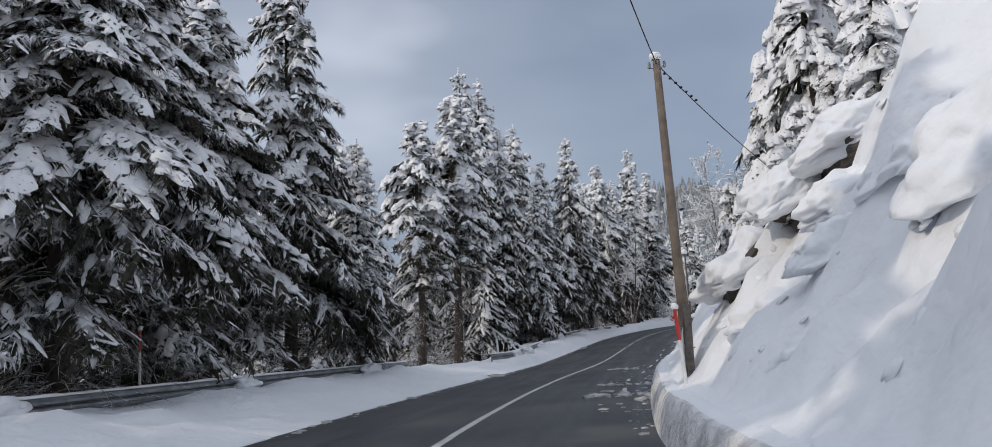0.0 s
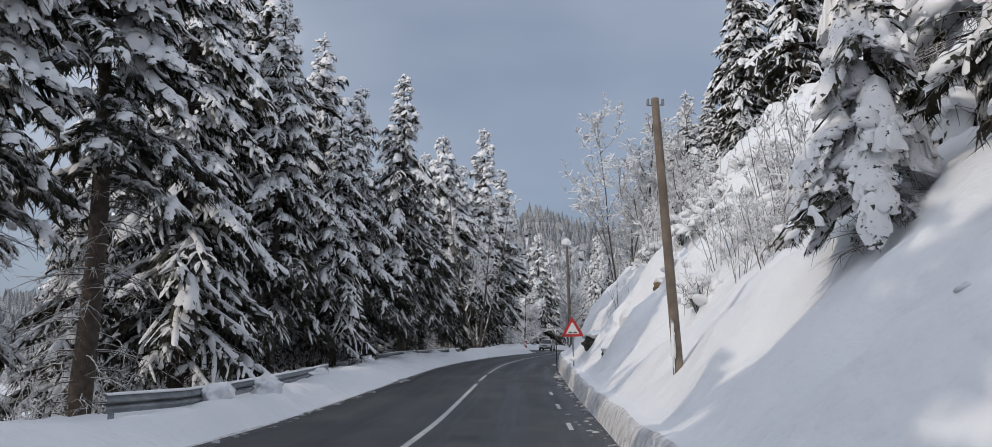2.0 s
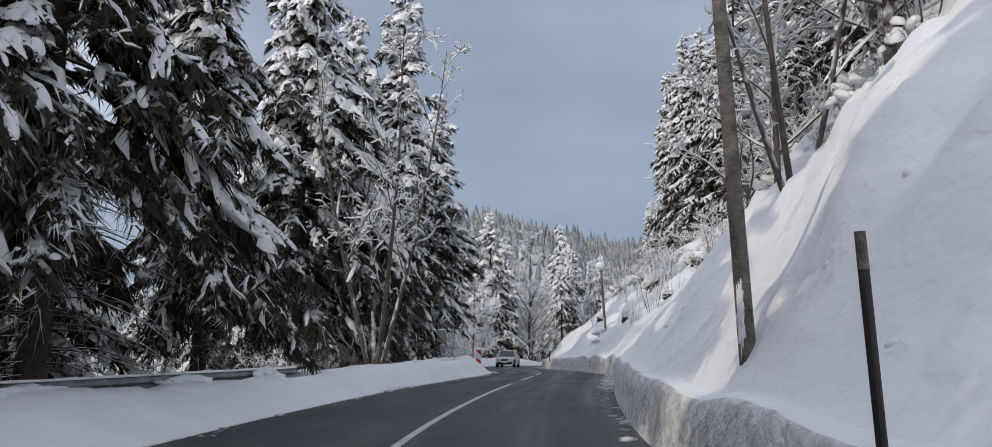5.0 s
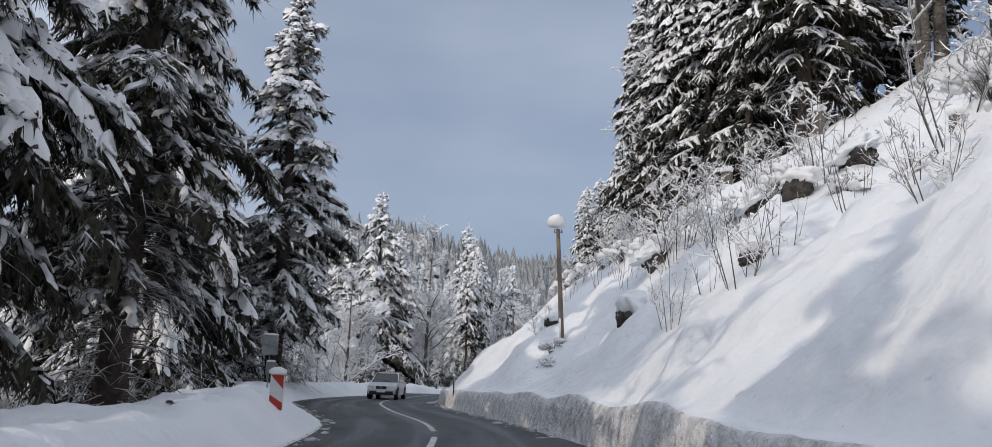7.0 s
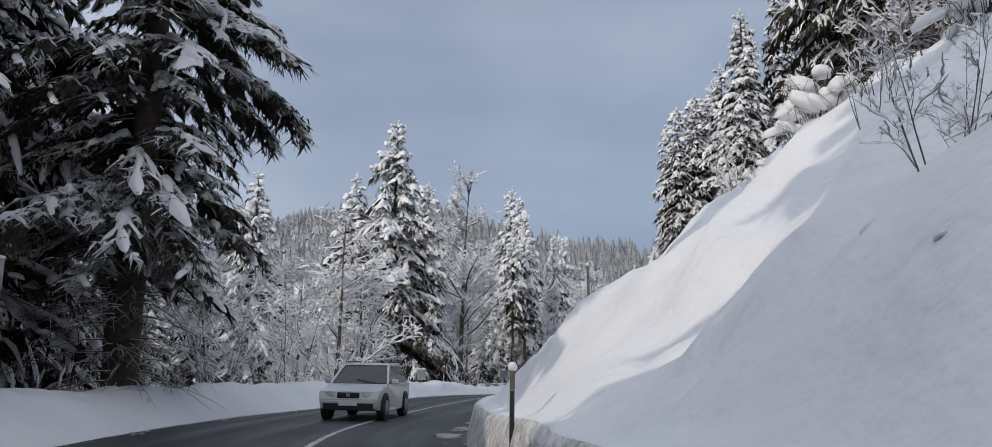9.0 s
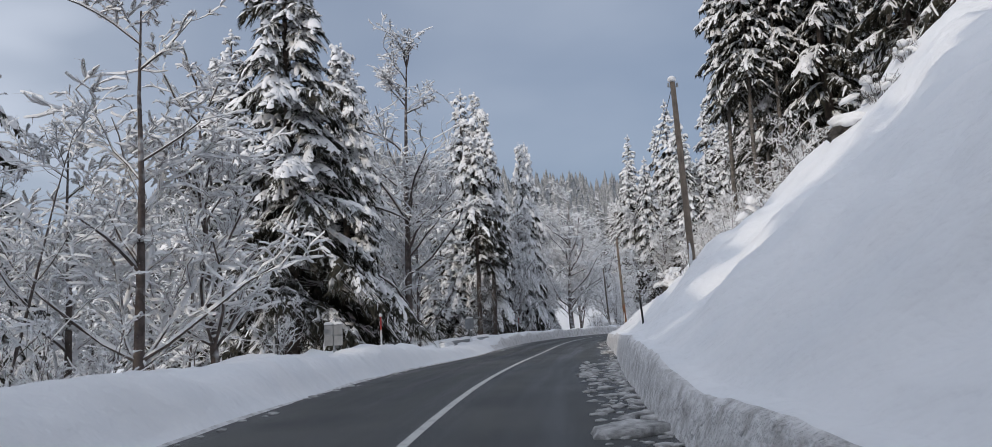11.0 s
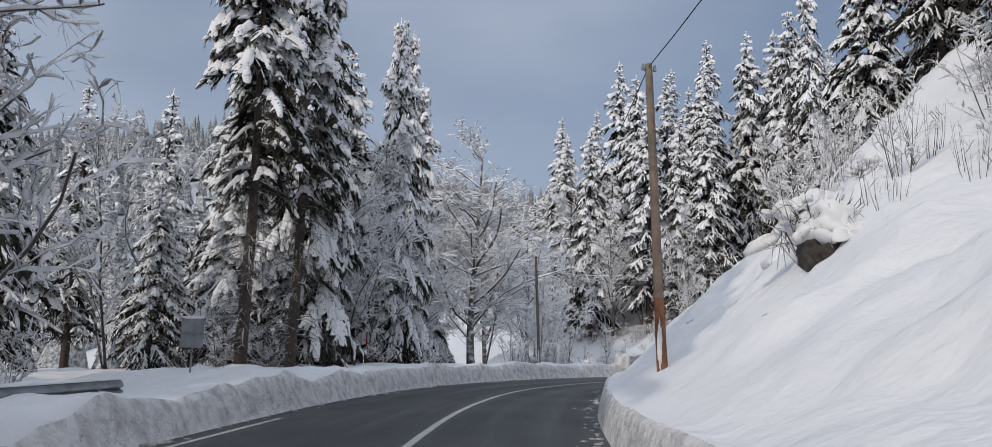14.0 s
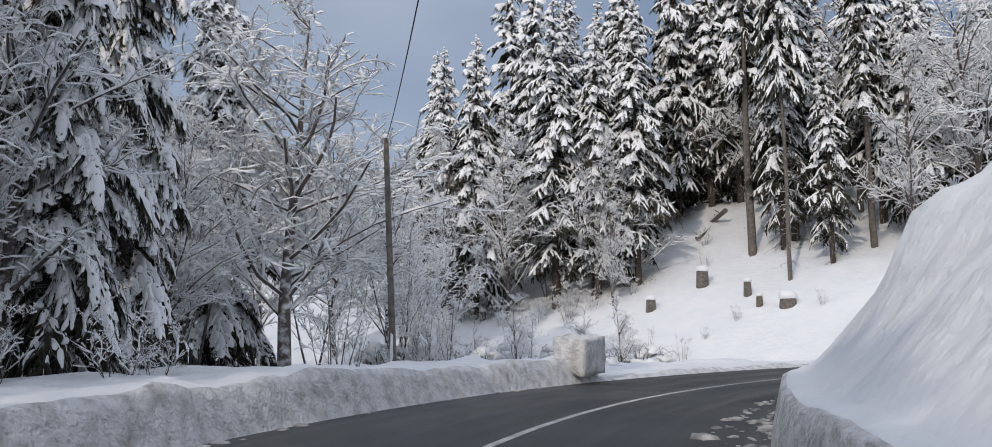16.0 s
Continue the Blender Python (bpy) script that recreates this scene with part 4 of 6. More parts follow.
for row in (("loaded", 10.9, 31.9, 11.5, 1.1), ("loaded", 10.6, 36.8, 7.0, 1.2), ("loaded", 12.5, 34.5, 12.5, 1.2), ("loaded", 14.0, 38.0, 13.5, 1.1), ("loaded", 13.0, 28.8, 13.0, 1.1),
            ("loaded", 15.5, 33.0, 15.0, 1.0)):
    plant(*row, "young spruce bowed under heavy snow on the slope", "spruces on the slope")

rng = random.Random(5)
TAKEN = []


def scatter(n, s0, s1, e0, e1, tips, kinds, clear=2.2, label="snow-covered spruce in dense woods on the slope"):
    made = tries = 0
    while made < n and tries < n * 30:
        tries += 1
        s, e = rng.uniform(s0, s1), rng.uniform(e0, e1)
        p = place(s, e)
        if any((p.x - q[0]) ** 2 + (p.y - q[1]) ** 2 < clear**2 for q in TAKEN):
            continue
        TAKEN.append((p.x, p.y))
        plant(rng.choice(kinds), p.x, p.y, ground_at(p.x, p.y) + rng.uniform(*tips), rng.uniform(0.85, 1.1), label, "spruces in the woods")
        made += 1


scatter(34, -16, 100, -28, -17, (13, 19), ["mid", "midslim"], 2.4)
scatter(9, 30, 92, -16.5, -12.5, (13, 18), ["wood", "woodslim"], 3.0)
scatter(12, 100, 135, -30, -17, (13, 18), ["mid", "midslim"], 3.0)
# the tall one at x 14 is added to shade the right slope
for x, y in ((24, 149), (26, 153), (17, 158), (24, 160), (14, 150), (28, 159)):
    plant("mid" if x % 2 else "midslim", x, y, 22.0 if x < 22 and y < 156 else 8.5 + (x * 7 + y * 3) % 4, 1.1, "snow-covered spruce in dense woods on the slope", "spruces in the woods")
scatter(18, 195, 245, -40, -14, (13, 20), ["mid", "midslim"], 3.0)
scatter(6, 84, 118, 16.5, 21, (16, 22), ["wood", "woodslim"], 2.6)
scatter(14, 82, 122, 21, 38, (17, 24), ["midslim", "mid", "bole"], 2.8)
scatter(10, 30, 82, 16, 34, (12, 18), ["mid", "midslim"], 3.0)
scatter(14, 118, 176, 15, 20, (16, 21), ["trunk", "woodslim", "trunk"], 2.4)
scatter(22, 122, 178, 20, 34, (13, 20), ["midslim", "mid", "bole"], 2.4)
scatter(11, 176, 216, 14.5, 19, (17, 21), ["trunk", "woodslim"], 2.5)
scatter(26, 176, 240, 19, 34, (15, 21), ["bole", "midslim", "bole", "mid"], 2.4)
for x, y, tip in ((129.5, 257, 40.7), (135.8, 272, 41.6), (137.2, 291.2, 41), (134, 297, 40.5), (139, 274.5, 43.7), (125, 264, 30), (131, 262, 36)):
    plant("mid", x, y, tip, 0.9, "tall snowy spruce on the far hillside", "spruces on the far hillside")
for x, y in ((65.8, 177.6), (67.2, 177.0), (69.0, 178.6), (66.6, 180.4), (70.2, 181.6)):
    plant("trunk", x, y, ground_at(x, y) + 19, 0.9, "tall spruce with a bare grey-brown trunk at the wood edge", "spruces in the woods")
for kind, x, y, tip in (("woodslim", 80, 193, 21), ("wood", 84, 198, 22), ("woodslim", 78, 187, 22), ("wood", 87, 203, 21), ("wood", 75.5, 183, 20), ("woodslim", 83, 190, 24), ("wood", 87, 195, 25), ("woodslim", 81, 183, 24), ("wood", 92, 203, 24)):
    plant(kind, x, y, tip, 0.9, "snow-covered spruce in dense woods on the slope", "spruces in the woods")
for kind, x, y, tip, wide in (("wood", 112.9, 264.5, 27.3, 0.8), ("wood", 113.4, 260.1, 27.3, 0.8), ("woodslim", 115.7, 258.8, 21.8, 0.8), ("woodslim", 116.5, 253.1, 29.6, 0.9), 
        ("woodslim", 131.5, 241.5, 32.8, 0.9), ("wood", 136.0, 240.7, 33.7, 0.8), ("woodslim", 139, 246, 37, 0.9), ("wood", 142, 235, 34, 0.8),
        ("woodslim", 146, 230, 34, 0.9), ("wood", 127, 255, 36, 0.8), ("wood", 122, 262, 36, 0.8), ("woodslim", 148, 238, 38, 0.9), ("bole", 128.2, 239.5, 24, 0.8),
        ("bole", 134, 236, 30, 0.8), ("mid", 124, 268, 40, 0.9)):
    plant(kind, x, y, tip, wide, "tall snowy spruce on the far hillside", "spruces on the far hillside")
for kind, x, y, tip, wide in (("wood", 150, 224, 33, 0.8), ("mid", 143, 258, 42, 0.9), ("midslim", 147, 252, 41, 0.9), ("mid", 152, 246, 41, 0.9), ("midslim", 156, 240, 41, 0.9),
        ("mid", 158, 233, 40, 0.9), ("midslim", 140, 252, 40, 0.9), ("mid", 136, 256, 40, 0.9), ("midslim", 154, 230, 38, 0.9), ("mid", 150, 262, 44, 0.9),
        ("mid", 161, 226, 40, 0.9), ("woodslim", 120.6, 247.8, 28.5, 0.85), ("wood", 118.6, 250.3, 27, 0.75), ("woodslim", 126.9, 238.6, 30, 0.75), ("woodslim", 128.6, 238.6, 34, 0.8),
        ("woodslim", 124.8, 233.4, 22, 0.8), ("wood", 134.2, 254.6, 42, 0.75), ("woodslim", 136.6, 252.4, 42, 0.85), ("wood", 138.8, 250.6, 42, 0.75), ("bole", 126.1, 240.9, 38, 0.7),
        ("trunk", 122.4, 235.3, 38, 0.6), ("wood", 129.5, 229.5, 27, 0.7), ("woodslim", 131.5, 233.0, 33, 0.8), ("bole", 127.5, 231.8, 30, 0.7), ("wood", 133.5, 226.5, 28, 0.7)):
    plant(kind, x, y, tip, wide, "tall snowy spruce on the far hillside", "spruces on the far hillside")
CLEARING = [(110, 247), (116, 247.3), (121.8, 246), (133, 253), (137, 250), (128.5, 241), (126.2, 236.5), (123.5, 234.5), (125, 226), (112, 226)]


def in_clearing(x, y):
    """Whether a place lies on the open slope with the stumps."""
    odd = False
    for (a, b), (c, d) in zip(CLEARING, CLEARING[1:] + CLEARING[:1]):
        if (b > y) != (d > y) and x < (c - a) * (y - b) / (d - b) + a:
            odd = not odd
    return odd


for k in range(22):
    x, y = rng.uniform(122, 146), rng.uniform(252, 288)
    if in_clearing(x, y):
        continue
    plant(rng.choice(["wood", "mid", "woodslim"]), x, y, ground_at(x, y) + rng.uniform(13, 21), rng.uniform(0.7, 1.25), "tall snowy spruce on the far hillside", "spruces on the far hillside")
for k in range(48):
    x, y = rng.uniform(128, 185), rng.uniform(222, 320)
    if in_clearing(x, y) or (x < 136 and y < 262) or far_hill(x, y) < 6.5 or (y < 240 and x < 150):
        continue
    plant(rng.choice(["mid", "midslim", "bole"]), x, y, ground_at(x, y) + rng.uniform(13, 20), 1.0, "tall snowy spruce on the far hillside", "spruces on the far hillside")

# ---------------------------------------------------------------- broadleaf trees
def buried_shrub(seed):
    """A low shrub bent under lumps of snow, dark twigs showing between them; about one metre high."""
    r = np.random.default_rng(seed)
    thing = new("shrub")
    stems, white = Heap(), Heap()
    lumps = [pad_shape(r, 8, fine=True) for _ in range(5)]
    n = 30
    a, q = r.uniform(0, 6.28, n), np.sqrt(r.uniform(0, 1, n)) * 0.95
    at = np.stack([q * np.cos(a), q * np.sin(a), (0.75 - 0.7 * q**2) * r.uniform(0.35, 1.15, n)], 1)
    size = np.exp(r.normal(-1.95, 0.4, n)).clip(0.06, 0.3) * (1.15 - 0.5 * q)
    for k in range(n):
        b = r.uniform(0, 6.28)
        ax, ay = np.array([[np.cos(b), np.sin(b), -0.4 * q[k]]]), np.array([[-np.sin(b), np.cos(b), r.uniform(-0.3, 0.3)]])
        white.stamp(lumps[k % 5], at[k:k + 1], ax * size[k] * r.uniform(1.0, 1.5), ay * size[k], np.array([[0, 0, size[k] * r.uniform(0.8, 1.1)]]))
    for k in range(44):
        b, far = r.uniform(0, 6.28), r.uniform(0.4, 1.0)
        tip = np.array([far * np.cos(b), far * np.sin(b), r.uniform(0.05, 1.0) * (1.2 - 0.6 * far)])
        foot = np.array([0.15 * np.cos(b), 0.15 * np.sin(b), -0.3])
        mid = (foot + tip) / 2 + [0, 0, 0.25]
        stems.add(*rings(np.array([foot, mid, tip]), [0.014, 0.01, 0.004], 3))
        for _ in range(4):
            p = mid + (tip - mid) * r.uniform(0, 1)
            stems.add(*rings(np.array([p, p + r.normal(size=3) * 0.16 + [0, 0, -0.05]]), [0.007, 0.003], 3))
    tagged(stems.put("twig_work", M_FROSTED_DEAD, thing), kind="stuff")
    tagged(white.put("snow_load", M_TREE_SNOW, thing, "lumps of snow on the bent twigs"), kind="stuff")
    return thing


BARE = {
    "maple": (bare_tree(21, 15, 0.42, 1, 4, low=0.13, thick=0.75, counts=(34, 11, 5, 4), finest=0.007, rise=(-0.05, 0.75)), 15),
    "ash": (bare_tree(22, 18, 0.36, 1, 4, low=0.14, thick=0.7, counts=(36, 10, 5, 4), finest=0.007, rise=(-0.05, 0.7)), 18),
    "stand": (bare_tree(23, 12, 0.42, 3, 4, 0.85, low=0.2, thick=0.42, counts=(13, 6, 5, 3)), 12),
    "grove": (bare_tree(27, 16, 0.24, 4, 4, low=0.3, thick=0.6, counts=(12, 5, 4, 2), finest=0.007), 16),
    "sapling": (bare_tree(24, 9, 0.4, 1, 4, 1.3, low=0.15, thick=0.6, counts=(20, 7, 5, 3)), 9),
    "bush": (bare_tree(25, 2.6, 0.4, 6, 3, 1.0, "shrub", low=0.12, thick=0.45, counts=(6, 4, 3)), 2.6),
    "buried": (buried_shrub(31), 1.0),
    "heaped": (buried_shrub(32), 1.0),
    "tuft": (bare_tree(26, 1.4, 0.4, 7, 1, 1.2, "shrub", low=0.2, thick=0.5), 1.4),
}


def bare(kind, x, y, high, wide=1.0, label="leafless broadleaf tree rimmed with frost and snow", category="tree", group="leafless trees"):
    tree, h = BARE[kind]
    g = ground_at(x, y) - 0.1
    return tagged(settle(tree, x, y, g + high, g, (x * 53 + y * 29) % 360, wide, h), label, category, group)


for row in (("ash", 52.7, 199.6, 22.5, 1.0), ("sapling", 54.4, 201.5, 14, 0.9), ("maple", 86.6, 238.7, 18.2, 1.25), ("grove", 16.1, 101.0, 15.5, 1.0), ("sapling", 36.0, 168.5, 11.5, 1.2),
        ("sapling", 38.4, 171.5, 10.5, 1.2), ("sapling", 34.0, 172.0, 9.5, 1.3), ("stand", 33.0, 164.0, 8.0, 1.2), ("stand", 37.5, 178.0, 9, 1.3), ("stand", 23.0, 82.0, 12.5, 1.1),
        ("sapling", 25.6, 86.5, 7, 1.2), ("sapling", 24.4, 80.5, 9.5, 1.2), ("sapling", 26.0, 78.0, 7.5, 1.3), ("sapling", 27.6, 91.0, 6.5, 1.2), ("sapling", 27.0, 84.0, 9, 1.2),
        ("maple", 100.0, 252.0, 15, 1.0), ("maple", 95.0, 262.0, 17, 1.0)):
    bare(*row)
for row in (("ash", 118.5, 251.0, 11, 1.0), ("ash", 121.0, 257.5, 13, 1.0), ("ash", 117.1, 247.3, 8, 0.9), ("ash", 126.5, 228.5, 15, 1.0), ("maple", 130.0, 225.5, 16, 1.0), ("maple", 80.5, 236.5, 10, 1.0), ("maple", 70.8, 222.8, 11, 1.0), ("ash", 73.5, 226.0, 13, 1.0), ("stand", 71.5, 225.0, 8, 1.1), ("stand", 82.0, 240.5, 11, 1.2), ("stand", 84.5, 245.0, 12, 1.2), ("stand", 92.0, 247.0, 11, 1.2), ("stand", 96.0, 244.0, 9, 1.2), ("stand", 78.5, 239.0, 10, 1.2), ("stand", 100.0, 246.0, 8, 1.2), ("ash", 74.0, 233.0, 12, 1.0), ("maple", 116.0, 259.5, 12, 1.0), ("maple", 136.5, 246.5, 15, 1.0), ("ash", 141.0, 239.5, 16, 1.0), ("ash", 105.0, 270.0, 20, 1.0), ("ash", 112.0, 262.0, 17, 1.0), ("maple", 79.0, 245.0, 14, 1.0), ("maple", 118.0, 250.0, 12, 1.0), ("sapling", 120.5, 248.0, 9, 1.2),
        ("maple", 114.0, 256.5, 14, 1.0), ("ash", 137, 237, 20, 1.0), ("maple", 144, 226, 19, 1.1), ("stand", 118.0, 256.0, 9, 1.1),
        ("stand", 113.0, 268.0, 11, 1.2), ("maple", 31.0, 196.0, 13, 1.0), ("stand", 24.0, 165.0, 12, 1.3),
        ("stand", 20.0, 172.0, 13, 1.3), ("maple", 26.0, 182.0, 14, 1.1)):
    bare(*row)
for row in (("stand", 29.0, 155.0, 9, 1.3), ("stand", 47.0, 205.0, 11, 1.2), ("sapling", 45.0, 195.0, 9, 1.2), ("stand", 60.0, 226.0, 12, 1.2), 
        ("sapling", 140.0, 244.0, 10, 1.1), ("sapling", 147.0, 240.0, 12, 1.1), ("ash", 48.5, 133.0, 15, 1.0), ("ash", 52.0, 141.0, 14, 1.0), ("ash", 50.0, 128.0, 15, 0.9),
        ("stand", 12.0, 150.0, 12, 1.4), ("stand", 3.0, 160.0, 14, 1.4), ("stand", 70.0, 232.0, 9, 1.2), ("stand", 105.0, 258.0, 9, 1.3)):
    bare(*row)

BUSH_TAGS = ("leafless shrub poking out of the snow, twigs rimmed with frost", "shrub", "shrubs on the slope")
wild = random.Random(11)
for s0, s1, d0, d1, n, kind in ((44, 54, 8, 11, 4, "bush"), (60, 78, 7.5, 12, 9, "bush"), (84, 104, 8, 14, 7, "bush"), (104, 136, 8, 13, 22, "bush"), (106, 136, 6, 12, 16, "tuft"),
                                (180, 224, 8.6, 13, 26, "bush"), (192, 222, 7.5, 13, 22, "tuft"), (60, 80, 5.5, 9, 6, "tuft"), (-5, 100, -13, -8.5, 30, "bush"), (150, 176, -12, -7.5, 12, "bush"), (100, 150, -14, -7.5, 10, "bush"), (196, 240, -14, -8, 16, "bush")):
    for _ in range(n):
        s, e = wild.uniform(s0, s1), wild.uniform(d0, d1)
        p = place(s, e)
        bare(kind, p.x, p.y, wild.uniform(0.7, 1.35) * (2.3 if kind == "bush" else 1.1), wild.uniform(0.9, 1.5), *BUSH_TAGS)
for x, y, h, wide in ((70.1, 192.4, 1.5, 0.9), (69.6, 191.6, 1.0, 0.8)):
    bare("heaped", x, y, h, wide, "brown rooty shrub heaped with snow on the slope", "shrub", "shrubs on the slope")
bare("buried", 33.3, 118.8, 0.6, 1.1, "low shrub bent under lumpy snow on the slope", "shrub", "shrubs on the slope")
bare("buried", 32.6, 117.8, 0.45, 1.0, "low shrub bent under lumpy snow on the slope", "shrub", "shrubs on the slope")
for x, y, h in ((30.6, 105.2, 2.4), (30.8, 107.9, 1.7), (17.8, 62.8, 2.6), (16.7, 57.7, 1.2), (64.4, 179.9, 2.5), (68.8, 180.9, 2.6), (70.8, 187.0, 3.0), (116.4, 235.6, 1.2), (113.4, 235.9, 0.9), (118.8, 230.9, 1.2), (123.6, 243.6, 1.5), (127.5, 246.5, 2.0), (35.9, 115.2, 3.2), (37.0, 116.5, 3.6), (34.3, 122.3, 1.5), (46.2, 141.7, 3.2), (119, 247, 1.5), (131, 243, 1.2), (117, 252, 2.0), (15.8, 47.5, 3.4), (16.8, 50.5, 3.2)):
    bare("bush", x, y, h, 1.1, *BUSH_TAGS)
for s0, s1, e0, e1, n in ((34, 56, 9, 12.5, 9), (56, 80, 7.2, 11.5, 22), (82, 100, 8, 12, 14), (104, 118, 8.5, 11.5, 6), (108, 126, 8.2, 11.5, 7), (124, 142, 8.5, 12, 7), (148, 178, 10, 13, 7), (180, 200, 8.8, 12.5, 6), (200, 222, 8.8, 13, 5)):
    for _ in range(n):
        p = place(wild.uniform(s0, s1), wild.uniform(e0, e1))
        bare(wild.choice(("buried", "heaped")), p.x, p.y, wild.uniform(0.5, 1.2), wild.uniform(0.7, 1.05), "low shrub bent under lumpy snow on the slope", "shrub", "shrubs on the slope")
for k in range(22):
    f = k / 21
    bare("bush", 111.8 + 4.5 * f + wild.uniform(-1.5, 2.0), 264.0 - 15.5 * f + wild.uniform(-1.2, 2), wild.uniform(1.2, 2.6), 1.3, "low broadleaf shrub heaped with frost and snow", "shrub", "shrubs at the foot of the far slope")
for _ in range(18):
    x, y = wild.uniform(12.6, 16.5), wild.uniform(41, 50)
    kind = wild.choice(("bush", "bush", "heaped"))
    bare(kind, x, y, wild.uniform(1.3, 2.4) * (0.5 if kind == "heaped" else 1.0), wild.uniform(0.9, 1.3), *BUSH_TAGS)
for _ in range(26):
    x, y = wild.uniform(93, 108), wild.uniform(230, 250)
    kind = wild.choice(("bush", "bush", "heaped", "sapling"))
    bare(kind, x, y, wild.uniform(1.4, 2.6) * (1.6 if kind == "sapling" else 1.0), wild.uniform(1.0, 1.4), "frosted shrub heaped with snow at the foot of the slope", "shrub", "shrubs at the foot of the far slope")
for store in (KINDS, BARE):
    for tree, high in store.values():
        for o in (*tree.children_recursive, tree):
            bpy.data.objects.remove(o)


# ---------------------------------------------------------------- far woods
def far_woods():
    """Thousands of small snowy conifers on the hills, as one mesh."""
    r = np.random.default_rng(77)
    cone_v, cone_t = [], []
    for z0, z1, rad in ((0.08, 0.55, 0.2), (0.35, 0.8, 0.15), (0.62, 1.0, 0.09)):
        k = len(cone_v)
        for q in range(5):
            a = 6.283 * q / 5 + z0 * 3
            w = rad * (1.25 if q % 2 else 0.8)
            cone_v.append((w * math.cos(a), w * math.sin(a), z0 - 0.05 * (q % 2)))
        cone_v.append((0, 0, z1))
        cone_t += [(k + q, k + (q + 1) % 5, k + 5) for q in range(5)]
    shape = (np.array(cone_v), np.array(cone_t))
    at, high = [], []
    while len(at) < 8500:
        b, far = math.radians(r.uniform(-75, 35)), math.sqrt(r.uniform(85**2, 540**2))
        x, y = 35 - math.sin(b) * far, 100 + math.cos(b) * far
        s, e = line_coords(x, y)
        if abs(e) < 47 and s < CS[-1] - 2 or (x > 95 and far < 240 and y < 330):
            continue
        if land(x, y) < 3 and r.random() < 0.4:
            continue
        at.append((x, y, land_height(s, e, x, y) - 0.5))
        high.append(r.uniform(7, 14))
    at, high = np.array(at), np.array(high)
    turn = r.uniform(0, 6.28, len(at))
    zero = np.zeros(len(at))
    h = Heap()
    h.stamp(shape, at, np.stack([np.cos(turn), np.sin(turn), zero], 1) * high[:, None], np.stack([-np.sin(turn), np.cos(turn), zero], 1) * high[:, None], np.stack([zero, zero, high], 1))
    ob = h.put("far_woods", M_FARWOOD, smooth=False)
    tagged(ob, "dense snow-dusted conifer woods on the distant hills", "woods", kind="stuff")


far_woods()


# ---------------------------------------------------------------- poles and cables
def snow_cap(name, parent, at, rx, ry, rz, seed, rough=0.2, sub=3, label=""):
    ob = part(name, lump(rx, ry, rz, seed, rough, sub, flat=-rz * 0.6), M_TREE_SNOW, parent, label, True)
    ob.location = at
    return ob


def pole(base, top, cap=0.0, stub=False, foot=False, grey=False):
    base, top = Vector(base), Vector(top)
    low = Vector((base.x, base.y, ground_at(base.x, base.y))) - (top - base).normalized() * 0.4
    thing = new("utility_pole")
    thing.location = low
    v, t = rings([low - low, (top - low) * 0.3, (top - low) * 0.65, top - low], [0.1, 0.092, 0.083, 0.072], 14)
    shaft = big_mesh("shaft", np.vstack([v, [tuple(top - low + Vector((0, 0, 0.03)))]]), np.vstack([t, [(42 + k, 42 + (k + 1) % 14, 56) for k in range(14)]]), M_GREYBARK if grey else M_POLE, thing)
    up = (top - low).normalized()
    for k in (0, 1):
        b = rod(Vector((0, 0, 0)), Vector((0.16 - 0.32 * k, 0, 0)), 0.012, sides=6)
        arm = part("bracket", b, M_STEEL, thing)
        arm.location = (top - low) - up * (0.12 + 0.02 * k) + Vector((0, 0, 0))
        ins = part("insulator", rod((0, 0, 0), (0, 0, 0.12), 0.035, 0.025, 8), M_GREY, thing)
        ins.location = (top - low) - up * (0.12 + 0.02 * k) + Vector((0.15 - 0.3 * k, 0, 0))
    if stub:
        st = part("stub", box(0.14, 0.12, 1.8, (0, 0, 0.9), 0.015), M_GREYBARK, thing, "weathered timber stub bolted to the foot")
        st.location = Vector((-0.02, -0.17, -0.1))
        for z in (0.9, 1.4):
            bolt = part("bolt", rod((-0.09, -0.17, z), (0.09, -0.17, z), 0.012, sides=6), M_STEEL, thing)
    if foot:
        v, t = rings([(0, 0, 0.2), up * 0.9, up * 1.75], [0.106, 0.102, 0.097], 14)
        big_mesh("stained_foot", v, t, M_POLE_BASE, thing, "reddish brown stained foot of the pole")
    patch = part("snow_patch", lump(0.03, 0.045, 0.34, int(base.x), 0.9, 4, 2.6), M_TREE_SNOW, thing, "snow plastered on the pole", True)
    patch.location = up * 0.85 + Vector((-0.085, -0.06, 0))
    if cap:
        snow_cap("snow_cap", thing, (top - low) + Vector((-0.06 * cap, 0, 0.25 * cap)), 0.34 * cap, 0.34 * cap, 0.3 * cap, int(base.y), 0.12, 3, "round cushion of snow on the pole top")
    return tagged(thing, "weathered wooden utility pole standing in the roadside snow" if not cap else "wooden pole with a round snow cap on top", "pole", "utility poles")


